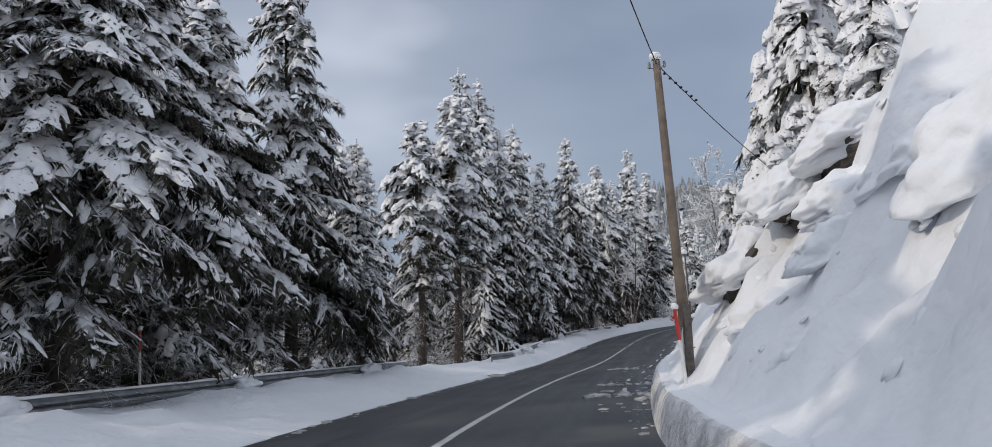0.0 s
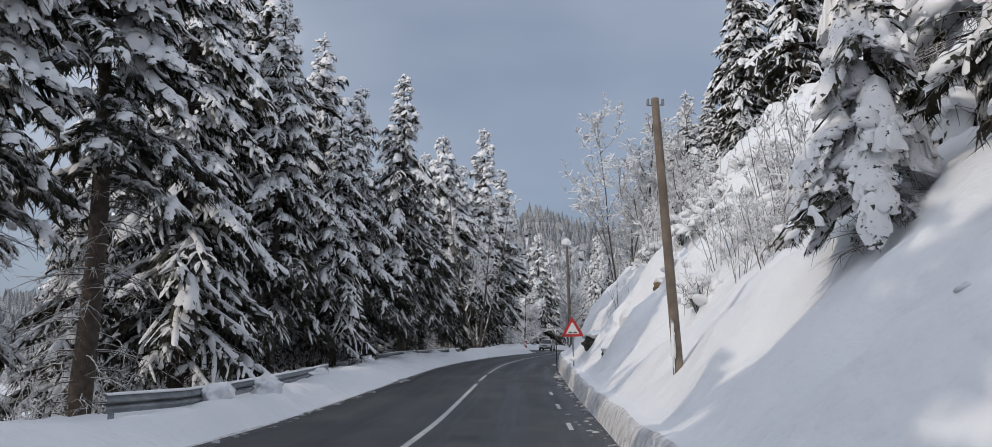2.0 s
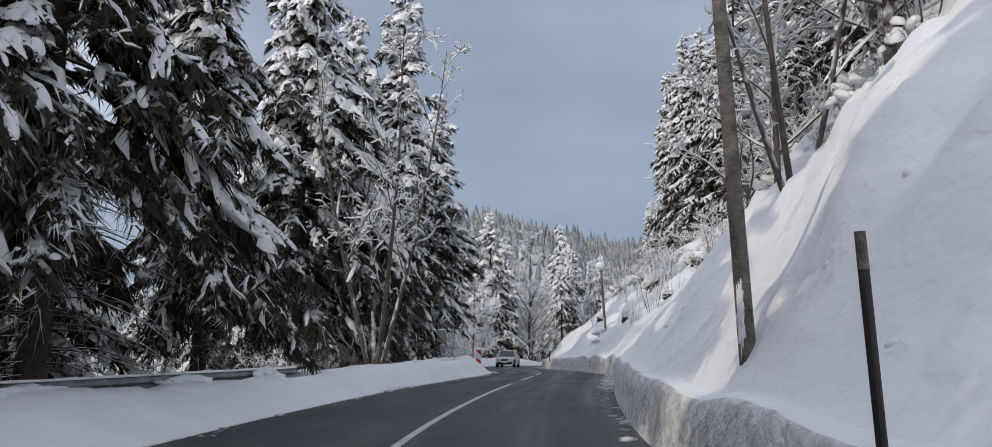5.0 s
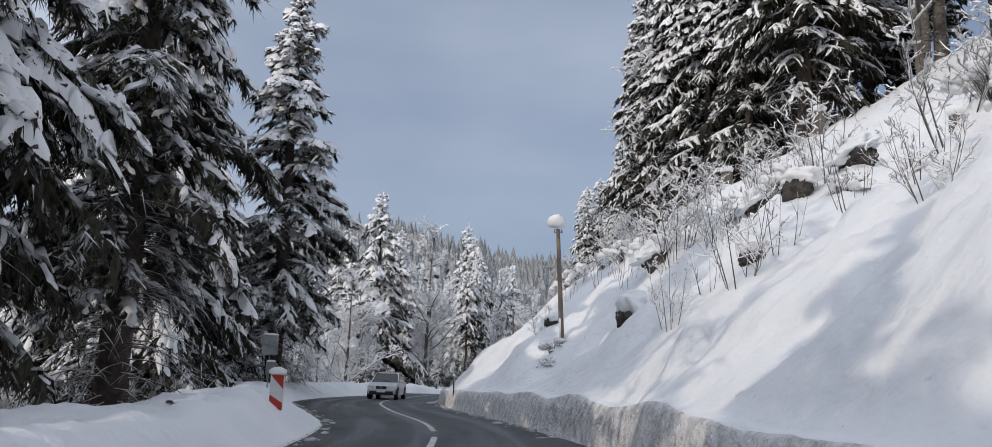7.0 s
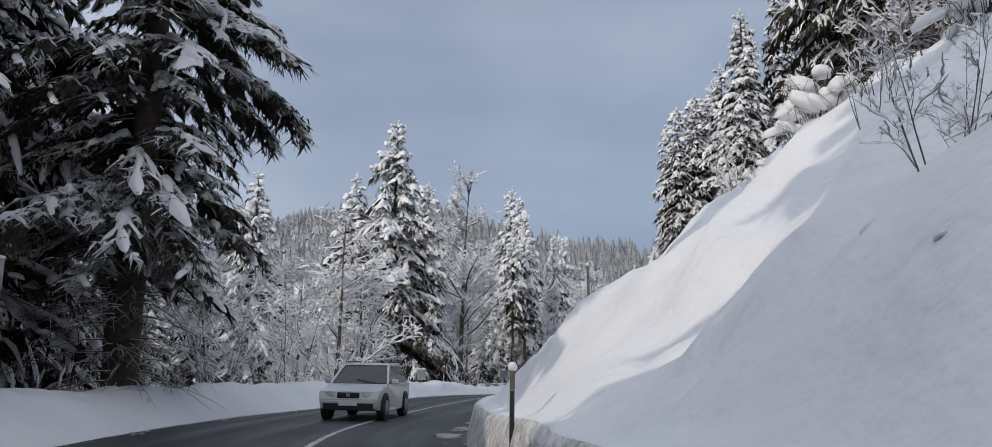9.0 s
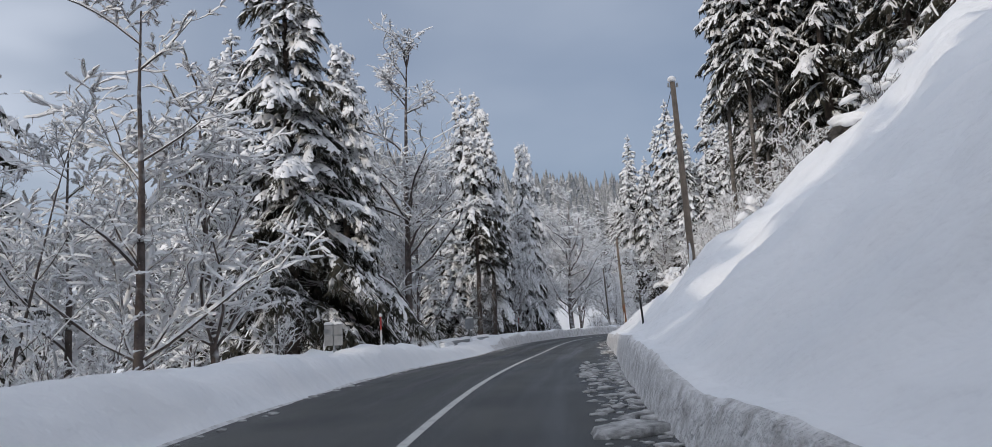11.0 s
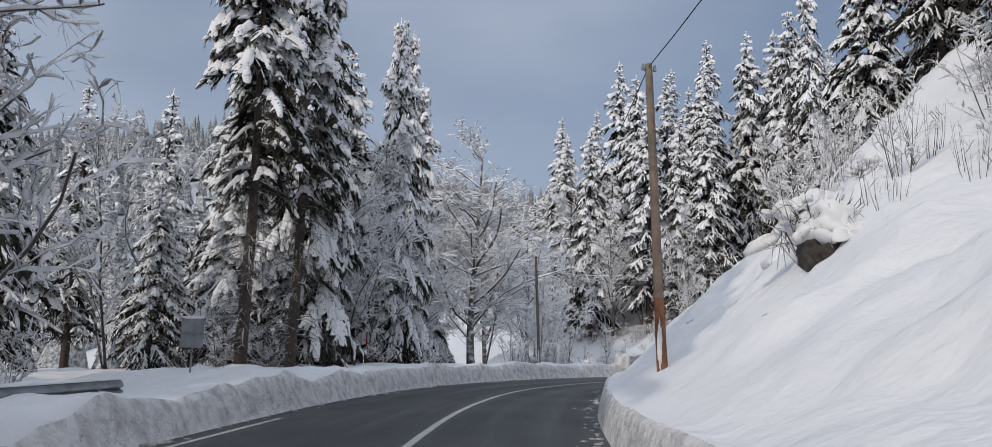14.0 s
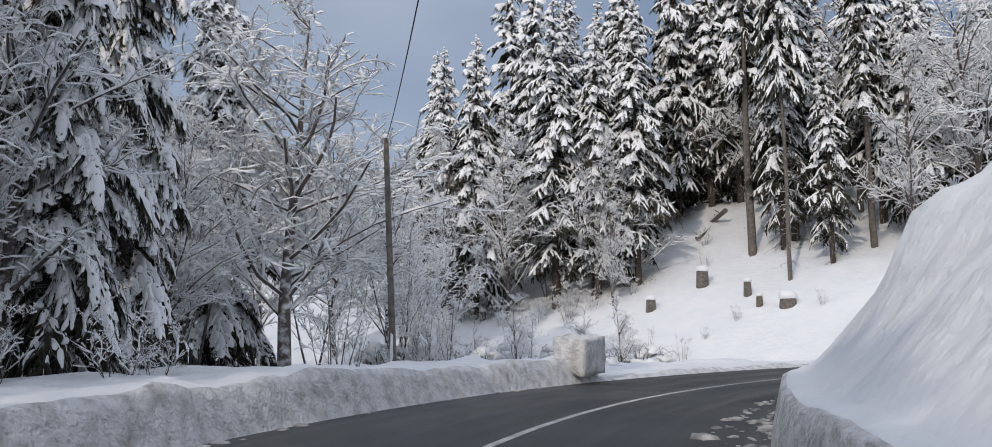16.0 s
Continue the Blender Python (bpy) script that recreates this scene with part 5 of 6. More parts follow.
POLES = [((3.48, 15.61, 0.65), (3.28, 15.65, 6.25), 0.35, True, False, False), ((9.29, 40.71, 0.23), (9.0, 40.83, 5.22), 0.0, False, False, False),
         ((17.25, 74.94, 1.85), (17.08, 75.01, 6.55), 0.9, False, False, True), ((33.87, 119.46, 2.65), (33.71, 119.55, 6.56), 1.0, False, False, False),
         ((50.33, 162.63, 1.32), (50.2, 162.72, 7.56), 0.35, False, False, False), ((66.76, 193.26, 0.28), (66.6, 193.4, 6.34), 0.0, False, True, False),
         ((82.8, 222.8, -0.49), (82.7, 223.2, 6.2), 0.3, False, False, True), ((107.0, 262.0, 0.5), (107.0, 262.0, 8.0), 0.0, False, False, True)]
for p in POLES:
    pole(*p)
BEFORE = Vector((-7.0, -20.0, 8.0))
tops = [BEFORE] + [Vector(p[1]) - Vector((0, 0, 0.05)) for p in POLES]
for k, (a, b) in enumerate(zip(tops, tops[1:])):
    if k in (1, 2, 3, 4):
        continue        # no cable shows between these poles
    pts = [a.lerp(b, q / 16) - Vector((0, 0, 0.032 * (b - a).length * 4 * (q / 16) * (1 - q / 16))) for q in range(17)]
    v, t = rings([tuple(p) for p in pts], [0.011] * 17, 5)
    ob = big_mesh("overhead_cable", v, t, M_CABLE)
    tagged(ob, "thin black overhead cable strung between poles", "cable", "overhead cables")
a, b = tops[1], Vector((10.5, 26.5, 4.7))
pts = [a.lerp(b, q / 12) - Vector((0, 0, 0.9 * (q / 12) * (1 - q / 12))) for q in range(13)]
branch_line = new("overhead_cable")
big_mesh("wire", *rings([tuple(p) for p in pts], [0.011] * 13, 5), M_CABLE, branch_line)
for q in range(7):
    p = a.lerp(b, 0.03 + 0.022 * q) - Vector((0, 0, 0.06))
    bead = part("insulator", lump(0.035, 0.035, 0.028, q, 0.1, 2), M_BLACK, branch_line, "dark ribbed insulator", True)
    bead.location = p
tagged(branch_line, "thin black branch cable with a string of insulators", "cable", "overhead cables")


# ---------------------------------------------------------------- stakes and signs
def stake(x, y, top, red=0.35, lean=(0, 0), dark=False, cap=True):
    g = ground_at(x, y)
    thing = new("snow_stake")
    thing.location = (x, y, g - 0.3)
    thing.rotation_euler = (radians(lean[0]), radians(lean[1]), 0)
    high = top - g + 0.3
    part("shaft", rod((0, 0, 0), (0, 0, high - red), 0.03, sides=10), M_BLACK if dark else M_WHITE, thing)
    part("band", rod((0, 0, high - red + 0.002), (0, 0, high), 0.031, 0.029, sides=10), M_GREYBARK if dark else M_RED, thing, "" if dark else "red reflective band")
    if cap:
        snow_cap("snow_cap", thing, (0, 0, high + 0.03), 0.06, 0.06, 0.07, int(x * 10), 0.2, 2)
    return tagged(thing, "thin dark marker stake leaning in the snow" if dark else "red and white snow stake set in the roadside bank", "stake", "snow stakes")


stake(2.9, 13.1, 1.42, 0.5, (0, -5))
stake(43.5, 170.7, 1.42, 0.45)
stake(72.35, 223.8, 1.42, 0.9)
stake(49.25, 163.65, 1.64, 0.2, (0, -4), True, False)
stake(15.14, 70.26, 1.1, 0.2, (0, -2), True, False)
stake(32.4, 127.05, 1.12, 0.25, (0, 0), True, True)
stake(-8.1, 18.6, 1.5, 0.5)


def triangle(size, corner=0.05):
    """A rounded triangle standing in the x, z plane, apex up, centred on its middle."""
    pts = []
    for k in range(3):
        a = radians(90 + 120 * k)
        c = Vector((math.cos(a), math.sin(a))) * (size / math.sqrt(3) - 2 * corner)
        for q in range(5):
            b = a + radians(-60 + 30 * q)
            pts.append(c + Vector((math.cos(b), math.sin(b))) * corner)
    return pts


def plate(outline, y0, y1):
    bm = bmesh.new()
    a = [bm.verts.new((p[0], y0, p[1])) for p in outline]
    b = [bm.verts.new((p[0], y1, p[1])) for p in outline]
    bm.faces.new(a)
    bm.faces.new(list(reversed(b)))
    for k in range(len(a)):
        m = (k + 1) % len(a)
        bm.faces.new((a[m], a[k], b[k], b[m]))
    return bm


def warning_sign(x, y, zc, foot):
    thing = new("warning_sign")
    thing.location = (x, y, foot - 0.3)
    thing.rotation_euler = (0, radians(-2), radians(heading(60.0)))
    h = zc - foot + 0.3
    face = part("plate", plate(triangle(0.92), -0.012, 0.012), M_RED, thing, "triangular plate with a red border")
    face.location = (0, -0.05, h)
    part("field", plate(triangle(0.56, 0.03), -0.0155, -0.0125), M_WHITE, face, "white field of the sign")
    hump = [(-0.2, -0.13)] + [(-0.2 + 0.4 * q / 16, -0.13 + 0.012 + 0.05 * (math.cos(4 * math.pi * (q / 16 - 0.25)) + 1) * (0.55 + 0.45 * math.cos(2 * math.pi * (q / 16 - 0.5)) * 0)) for q in range(17)] + [(0.2, -0.13)]
    part("symbol", plate(hump, -0.0185, -0.016), M_BLACK, face, "black uneven road symbol")
    part("post", rod((0, 0, 0), (0, 0, h + 0.22), 0.03, sides=12), M_STEEL, thing)
    for z in (-0.12, 0.1):
        c = part("clamp", box(0.12, 0.05, 0.03, (0, -0.02, h + z), 0.006), M_STEEL, thing)
    snow_cap("snow_cap", thing, (0, 0, 0.3 - 0.02), 0.14, 0.13, 0.1, 3, 0.3, 2, "small heap of snow at the foot")
    tagged(thing, "red-bordered triangular uneven road warning sign on a steel post", "road sign")


warning_sign(12.57, 58.41, 1.18, 0.05)


def marker_board(x, y, z0, z1, s):
    thing = new("marker_board")
    g = ground_at(x, y)
    thing.location = (x, y, g - 0.2)
    thing.rotation_euler = (0, 0, radians(heading(s) - 8))
    a, b = z0 - g + 0.2, z1 - g + 0.2
    w = 0.3
    board = part("board", box(w, 0.025, b - a, (0, 0, (a + b) / 2), 0.006), M_WHITE, thing)
    part("stripe", plate([(-w / 2 + 0.01, b - 0.01), (w / 2 - 0.01, b - 0.01), (w / 2 - 0.01, b - 0.3)], -0.018, -0.0135), M_RED, board, "red diagonal stripe")
    part("stripe", plate([(-w / 2 + 0.01, b - 0.42), (w / 2 - 0.01, a + 0.16), (w / 2 - 0.01, a + 0.01), (w / 2 - 0.1, a + 0.01), (-w / 2 + 0.01, b - 0.54)], -0.018, -0.0135), M_RED, board, "red diagonal stripe")
    part("post", rod((0, 0.045, 0), (0, 0.045, b - 0.05), 0.025, sides=10), M_STEEL, thing)
    snow_cap("snow_cap", thing, (0, 0, b + 0.06), 0.19, 0.09, 0.1, 9, 0.2, 3, "snow heaped on the board")
    tagged(thing, "red and white striped marker board in the snow bank", "road sign")


marker_board(22.77, 110.4, 0.22, 0.96, 112.7)


def sign_back(x, y, s, panels, top, label, snow=True):
    """A sign seen from behind: plates on a post. panels: (low, high, width, offset)."""
    thing = new("road_sign")
    g = ground_at(x, y)
    thing.location = (x, y, g - 0.3)
    thing.rotation_euler = (0, 0, radians(heading(s)))
    z = -(g - 0.3)
    part("post", rod((0, 0.04, 0), (0, 0.04, top + z), 0.03, sides=10), M_STEEL, thing)
    for a, b, w, off in panels:
        p = part("panel", box(w, 0.02, b - a, (off, 0, (a + b) / 2 + z), 0.008), M_GREY, thing, "grey unpainted back of a panel")
        part("rim", box(w + 0.03, 0.012, 0.03, (off, 0.018, b + z), 0.004), M_STEEL, p)
        part("rail", box(w * 0.9, 0.03, 0.035, (off, -0.022, (a + b) / 2 + z), 0.004), M_STEEL, p)
        if snow:
            snow_cap("snow_cap", thing, (off, 0, b + z + 0.03), w * 0.5, 0.06, 0.06, int(x + a * 7), 0.25, 3)
    tagged(thing, label, "road sign")


sign_back(25.17, 133.0, 135, [(1.9, 2.83, 0.74, 0), (1.0, 1.58, 0.45, 0.1)], 2.9, "road sign seen from behind with two grey panels")
sign_back(41.56, 169.0, 173, [(0.58, 1.22, 0.28, -0.15), (0.58, 1.22, 0.28, 0.15)], 1.25, "low road sign seen from behind with twin grey plates")
sign_back(60.7, 207.78, 214, [(0.5, 1.38, 0.74, 0)], 1.4, "grey back of a snow-topped road sign")


# ---------------------------------------------------------------- guard rail
def guard_rail(s0, s1, label):
    thing = new("guard_rail")
    prof = [(0.0, 0.31), (0.03, 0.29), (0.075, 0.23), (0.075, 0.19), (0.01, 0.155), (0.075, 0.12), (0.075, 0.08), (0.03, 0.02), (0.0, 0.0)]
    prof = prof + [(a - 0.006, b) for a, b in reversed(prof)]
    s = s0
    while s < s1 - 0.5:
        e = min(s1, s + 4.0)
        v, f = [], []
        for q in range(5):
            ss = s + (e - s) * q / 4
            for a, b in prof:
                v.append(place(ss, -rail_at(ss) + a, 0.44 + b))
        n = len(prof)
        for q in range(4):
            for k in range(n):
                m = (k + 1) % n
                f.append((q * n + k, q * n + m, q * n + n + m, q * n + n + k))
        mesh_object("beam", v, f, M_STEEL, thing)
        v, f = [], []
        for q in range(9):
            ss = s + (e - s) * q / 8
            hh = 0.05 + 0.035 * noise.noise(Vector((ss * 1.3, 7, 0)))
            for a, b in ((-0.07, 0.0), (-0.06, 0.8 * hh), (0.0, hh), (0.06, 0.7 * hh), (0.07, 0.0)):
                v.append(place(ss, -rail_at(ss) + a, 0.745 + b))
        for q in range(8):
            for k in range(5):
                m = (k + 1) % 5
                f.append((q * 5 + k, q * 5 + m, q * 5 + 5 + m, q * 5 + 5 + k))
        mesh_object("snow_strip", v, f, M_TREE_SNOW, thing, "snow lying along the rail", True)
        rr = random.Random(int(s * 10))
        if rr.random() < 0.55:
            ss = rr.uniform(s, e)
            heap = part("snow_pad", lump(rr.uniform(0.25, 0.4), rr.uniform(0.5, 1.1), rr.uniform(0.14, 0.3), int(s) + 50, 0.45, 4, 2.0), M_SNOW, thing, "heap of snow thrown over the rail", True)
            heap.location = place(ss, -rail_at(ss) + rr.uniform(0.0, 0.25), 0.55)
            heap.rotation_euler = (0, 0, radians(heading(ss)))
        b = box(0.06, 0.12, 1.2, (0, 0, 0), 0.006)
        post = part("post", b, M_STEEL, thing)
        post.location = place(s + 0.3, -rail_at(s + 0.3) - 0.07, 0.12)
        post.rotation_euler = (0, 0, radians(heading(s)))
        s = e
    tagged(thing, label, "guard rail")


guard_rail(-26, 33.5, "long steel guard rail half buried in ploughed snow")
guard_rail(41, 60, "steel guard rail sunk in the snow bank")
guard_rail(66, 90, "steel guard rail sunk in the snow bank")
guard_rail(109, 121, "steel guard rail mostly buried in snow")
guard_rail(190, 206, "steel guard rail showing through the snow bank")


# ---------------------------------------------------------------- rocks, snow masses, stumps
def crag(rx, ry, rz, seed):
    """A broken, angular stone."""
    bm = bmesh.new()
    bmesh.ops.create_icosphere(bm, subdivisions=4, radius=1.0)
    shift = Vector((seed * 5.1, seed * 2.3, seed * 1.7))
    for v in bm.verts:
        d, _ = noise.voronoi(v.co * 1.3 + shift)
        d2, _ = noise.voronoi(v.co * 3.1 + shift)
        k = 0.75 + 0.5 * (d[1] - d[0]) + 0.14 * (d2[1] - d2[0]) + 0.1 * noise.noise(v.co * 5 + shift)
        v.co = Vector((v.co.x * rx, v.co.y * ry, v.co.z * rz)) * k
    return bm


def boulder(s, e, h, size, seed, mat=None, cap=0.5, label="dark rock face breaking out of the snowy slope"):
    thing = new("rock")
    p = place(s, e)
    thing.matrix_world = pose(p.x, p.y, ground_at(p.x, p.y) - 0.05 * size[2], 0, 0, heading(s))
    part("stone", crag(*size, seed), mat or M_ROCK, thing)
    if cap:
        snow_cap("snow_cap", thing, (0.3 * size[0], 0, size[2] * 0.72), size[0] * 1.05, size[1] * 1.05, size[2] * 0.5 * cap + 0.06, seed + 4, 0.4, 4, "rounded cushion of snow on the stone")
    tagged(thing, label, "rock", "rocks on the slope")


def overhang(x, y, z, size, seed, turn=0.0, hollow=0.6):
    """A heavy lobe of snow hanging out of the slope, with a dark hollow of rock below its lip."""
    thing = new("snow_overhang")
    thing.matrix_world = pose(x, y, z, 0, 0, turn)
    rx, ry, rz = size
    bm = lump(rx, ry, rz, seed, 0.4, 5, 1.5)
    for v in bm.verts:
        if v.co.z < 0:
            v.co.z *= 0.55
        v.co.z += 0.45 * v.co.x                    # it leans back into the slope
        v.co += Vector((noise.noise(v.co * 3 + Vector((seed, 0, 0))), 0, noise.noise(v.co * 3.3 + Vector((0, seed, 4))))) * 0.05
    part("lobe", bm, M_SNOW, thing, "smooth rounded lobe of deep snow", True)
    if hollow:
        rock = part("stone", crag(rx * 0.8, ry * 0.8 * hollow / 0.6, rz * 0.85 * hollow / 0.6, seed + 3), M_ROCK, thing, "dark rock under the lip of snow")
        rock.location = (0.22 * rx, 0, -rz * 0.55)
    return tagged(thing, "heavy lobe of snow overhanging dark rock on the slope", "snow", "snow overhangs")


for row in ((4.85, 16.3, 2.1, (0.9, 1.2, 0.66), 1, -12, 0.95), (4.7, 13.5, 3.1, (0.55, 0.6, 0.45), 2, -10, 0.0), (4.35, 10.4, 2.1, (0.65, 0.5, 0.36), 3, -8, 0.6),
            (4.85, 11.1, 2.8, (0.7, 0.65, 0.4), 4, -8, 0.6), (4.65, 7.4, 2.6, (0.8, 0.9, 0.75), 5, 0, 0.75), (4.2, 12.3, 1.3, (0.7, 1.0, 0.42), 6, -8, 0.0),
            (4.25, 8.9, 1.5, (0.65, 0.95, 0.36), 7, -4, 0.5), (5.5, 12.6, 3.9, (0.8, 1.0, 0.5), 8, -10, 0.9), (3.5, 9.6, 0.85, (0.6, 1.1, 0.3), 9, -4, 0.0),
            (3.9, 6.6, 1.25, (0.6, 0.9, 0.3), 10, 0, 0.0), (5.2, 9.4, 3.1, (0.8, 0.9, 0.45), 11, -4, 0.5), (5.3, 14.6, 3.5, (0.8, 0.7, 0.5), 12, -10, 0.8),
            (4.5, 14.9, 1.2, (0.5, 0.7, 0.35), 13, -10, 0.9)):
    overhang(*row)
for x, y, up, size, seed in ((36.3, 117.2, 0.5, (0.66, 0.6, 0.55), 21), (16.3, 47.0, 0.2, (0.6, 0.8, 0.4), 22), (14.9, 53.5, 0.2, (0.5, 0.9, 0.35), 23), (37.9, 113.6, 0.3, (0.7, 0.8, 0.4), 24), (38.6, 110.2, 0.3, (0.6, 0.7, 0.4), 25),
                             (36.9, 108.4, 0.25, (0.6, 0.8, 0.36), 26), (50.8, 146.5, 0.3, (0.7, 0.8, 0.4), 27), (70.7, 193.1, 0.8, (0.6, 0.7, 0.42), 28)):
    overhang(x, y, ground_at(x, y) + up, size, seed, -25, 0.75)
for row in ((16.3, 7.0, 4.2, (0.5, 0.9, 0.6), 21, M_ROCK, 0.9), (51.1, 9.7, 4.2, (0.45, 0.7, 0.55), 4, M_OCHRE, 0.8), (50.1, 10.9, 6.0, (0.45, 0.65, 0.5), 5, M_OCHRE, 0.8), (59.8, 7.3, 3.9, (0.3, 0.5, 0.35), 6, M_OCHRE, 0.8), (63.0, 4.9, 1.6, (0.5, 0.75, 0.55), 7, M_ROCK, 0.6),
        (57.2, 4.9, 1.5, (0.22, 0.3, 0.25), 8, M_ROCK, 0.9), (117.5, 5.4, 3.0, (0.4, 0.55, 0.5), 9, M_ROCK, 1.6), (113.2, 6.9, 2.0, (0.3, 0.5, 0.3), 31, M_ROCK, 1.0)):
    boulder(*row)
for row in ((115.1, 9.0, 2.0, (0.4, 0.6, 0.45), 32, M_ROCK, 1.0), (65.0, 8.6, 2.0, (0.35, 0.5, 0.4), 34, M_ROCK, 1.2), (69.0, 8.0, 2.0, (0.3, 0.5, 0.35), 35, M_ROCK, 1.2), (74.0, 8.4, 2.0, (0.4, 0.6, 0.45), 36, M_ROCK, 1.2), (92.0, 9.5, 2.0, (0.35, 0.5, 0.4), 37, M_ROCK, 1.2),
        (187.3, 8.8, 5.2, (0.32, 0.42, 0.36), 10, M_OCHRE, 1.6), (172.0, 9.6, 7.0, (0.5, 0.6, 0.45), 12, M_ROCK, 1.0), (208.3, 7.3, 4.3, (0.55, 0.7, 0.65), 13, M_ROCK, 1.4)):
    boulder(*row)
for row in ((126.5, 5.9, 2.2, (0.3, 0.4, 0.3), 14, M_ROCK, 1.2),):
    boulder(*row)


def snow_mass(s, e, h, size, seed, label="smooth rounded mass of deep snow on the slope"):
    p = place(s, e)
    ob = part("snow_mass", lump(*size, seed, 0.3, 4, 1.0), M_SNOW, None, label, True)
    ob.matrix_world = Matrix.Translation((p.x, p.y, ground_at(p.x, p.y) + h)) @ pose(0, 0, 0, 0, -35, heading(s))
    tagged(ob, category="snow", group="snow masses")


for row in ((60.5, 6.2, -0.14, (0.5, 1.1, 0.35), 8), (73.0, 6.4, -0.14, (0.6, 1.0, 0.4), 10), (200.0, 9.6, -0.15, (0.6, 1.0, 0.4), 13), (215.0, 8.0, -0.15, (0.6, 1.0, 0.4), 14)):
    snow_mass(*row)


def snow_block(s, e, size, seed):
    """The squared-off end that the plough has left of the bank."""
    bm = bmesh.new()
    bmesh.ops.create_cube(bm, size=1.0)
    bmesh.ops.subdivide_edges(bm, edges=bm.edges[:], cuts=9, use_grid_fill=True)
    for v in bm.verts:
        v.co = Vector((v.co.x * size[0], v.co.y * size[1], (v.co.z + 0.5) * size[2]))
        v.co *= 1 + 0.1 * noise.noise(v.co * 1.7 + Vector((seed, 0, 0)))
        v.co += 0.05 * noise.noise_vector(v.co * 4.0 + Vector((0, seed, 0)))
    ob = part("snow_block", bm, M_PLOUGHED, None, "squared block of ploughed snow at the bank's end", True)
    p = place(s, e)
    ob.matrix_world = pose(p.x, p.y, ground_at(p.x, p.y) - 0.25, 2, 3, heading(s) + 8)
    tagged(ob, category="snow", group="snow masses")


snow_block(240.6, -3.8, (0.9, 1.5, 1.0), 4)


def stump(x, y, high, r, seed):
    thing = new("tree_stump")
    g = ground_at(x, y)
    thing.location = (x, y, g - 0.3)
    part("wood", rod((0, 0, 0), (0.03, 0, high + 0.3), r * 1.15, r, 12), M_GREYBARK, thing)
    part("cut_face", rod((0.03, 0, high + 0.3), (0.03, 0, high + 0.32), r * 0.93, r * 0.9, 12), M_CUTWOOD, thing, "pale sawn top of the stump")
    snow_cap("snow_cap", thing, (0.03, 0, high + 0.42), r * 1.2, r * 1.2, r * 0.75, seed, 0.15, 3, "cushion of snow on the stump")
    tagged(thing, "sawn tree stump capped with snow on the slope", "stump", "stumps on the slope")


def fallen_log(x, y, turn, tilt, long, r, seed):
    """A snow-topped windthrown stem lying across the slope."""
    thing = new("fallen_log")
    thing.matrix_world = pose(x, y, ground_at(x, y) + 0.25, 0, tilt, turn)
    part("stem", rod((-long / 2, 0, 0), (long / 2, 0, 0), r, r * 0.6, 10), M_GREYBARK, thing)
    for k in range(4):
        at = (-0.3 + 0.2 * k) * long
        part("branch_stub", rod((at, 0, 0), (at + 0.15, 0.5 - 0.33 * k, 0.45), r * 0.3, r * 0.12, 6), M_GREYBARK, thing)
    snow_cap("snow_cap", thing, (0, 0, r * 0.9), long * 0.45, r * 0.9, r * 0.6, seed, 0.4, 3, "ridge of snow along the log")
    tagged(thing, "grey fallen log ridged with snow across the slope", "log", "fallen logs")


for row in ((132.6, 249.2, 60, 12, 5.0, 0.22, 3), (130.0, 248.6, 20, -18, 3.5, 0.16, 5)):
    fallen_log(*row)
for k, (x, y, h, r) in enumerate(((39.0, 106.9, 0.6, 0.25), (116.6, 243.1, 0.75, 0.34), (120.7, 241.6, 1.15, 0.42), (119.7, 237.0, 0.9, 0.25), (118.4, 235.2, 0.6, 0.2), (118.6, 233.2, 0.5, 0.5), (113.4, 259.1, 0.7, 0.25),
                                  (42.5, 121.0, 0.8, 0.25), (44.0, 117.0, 0.7, 0.25), (71.5, 184.0, 0.6, 0.3))):
    stump(x, y, h, r, k)


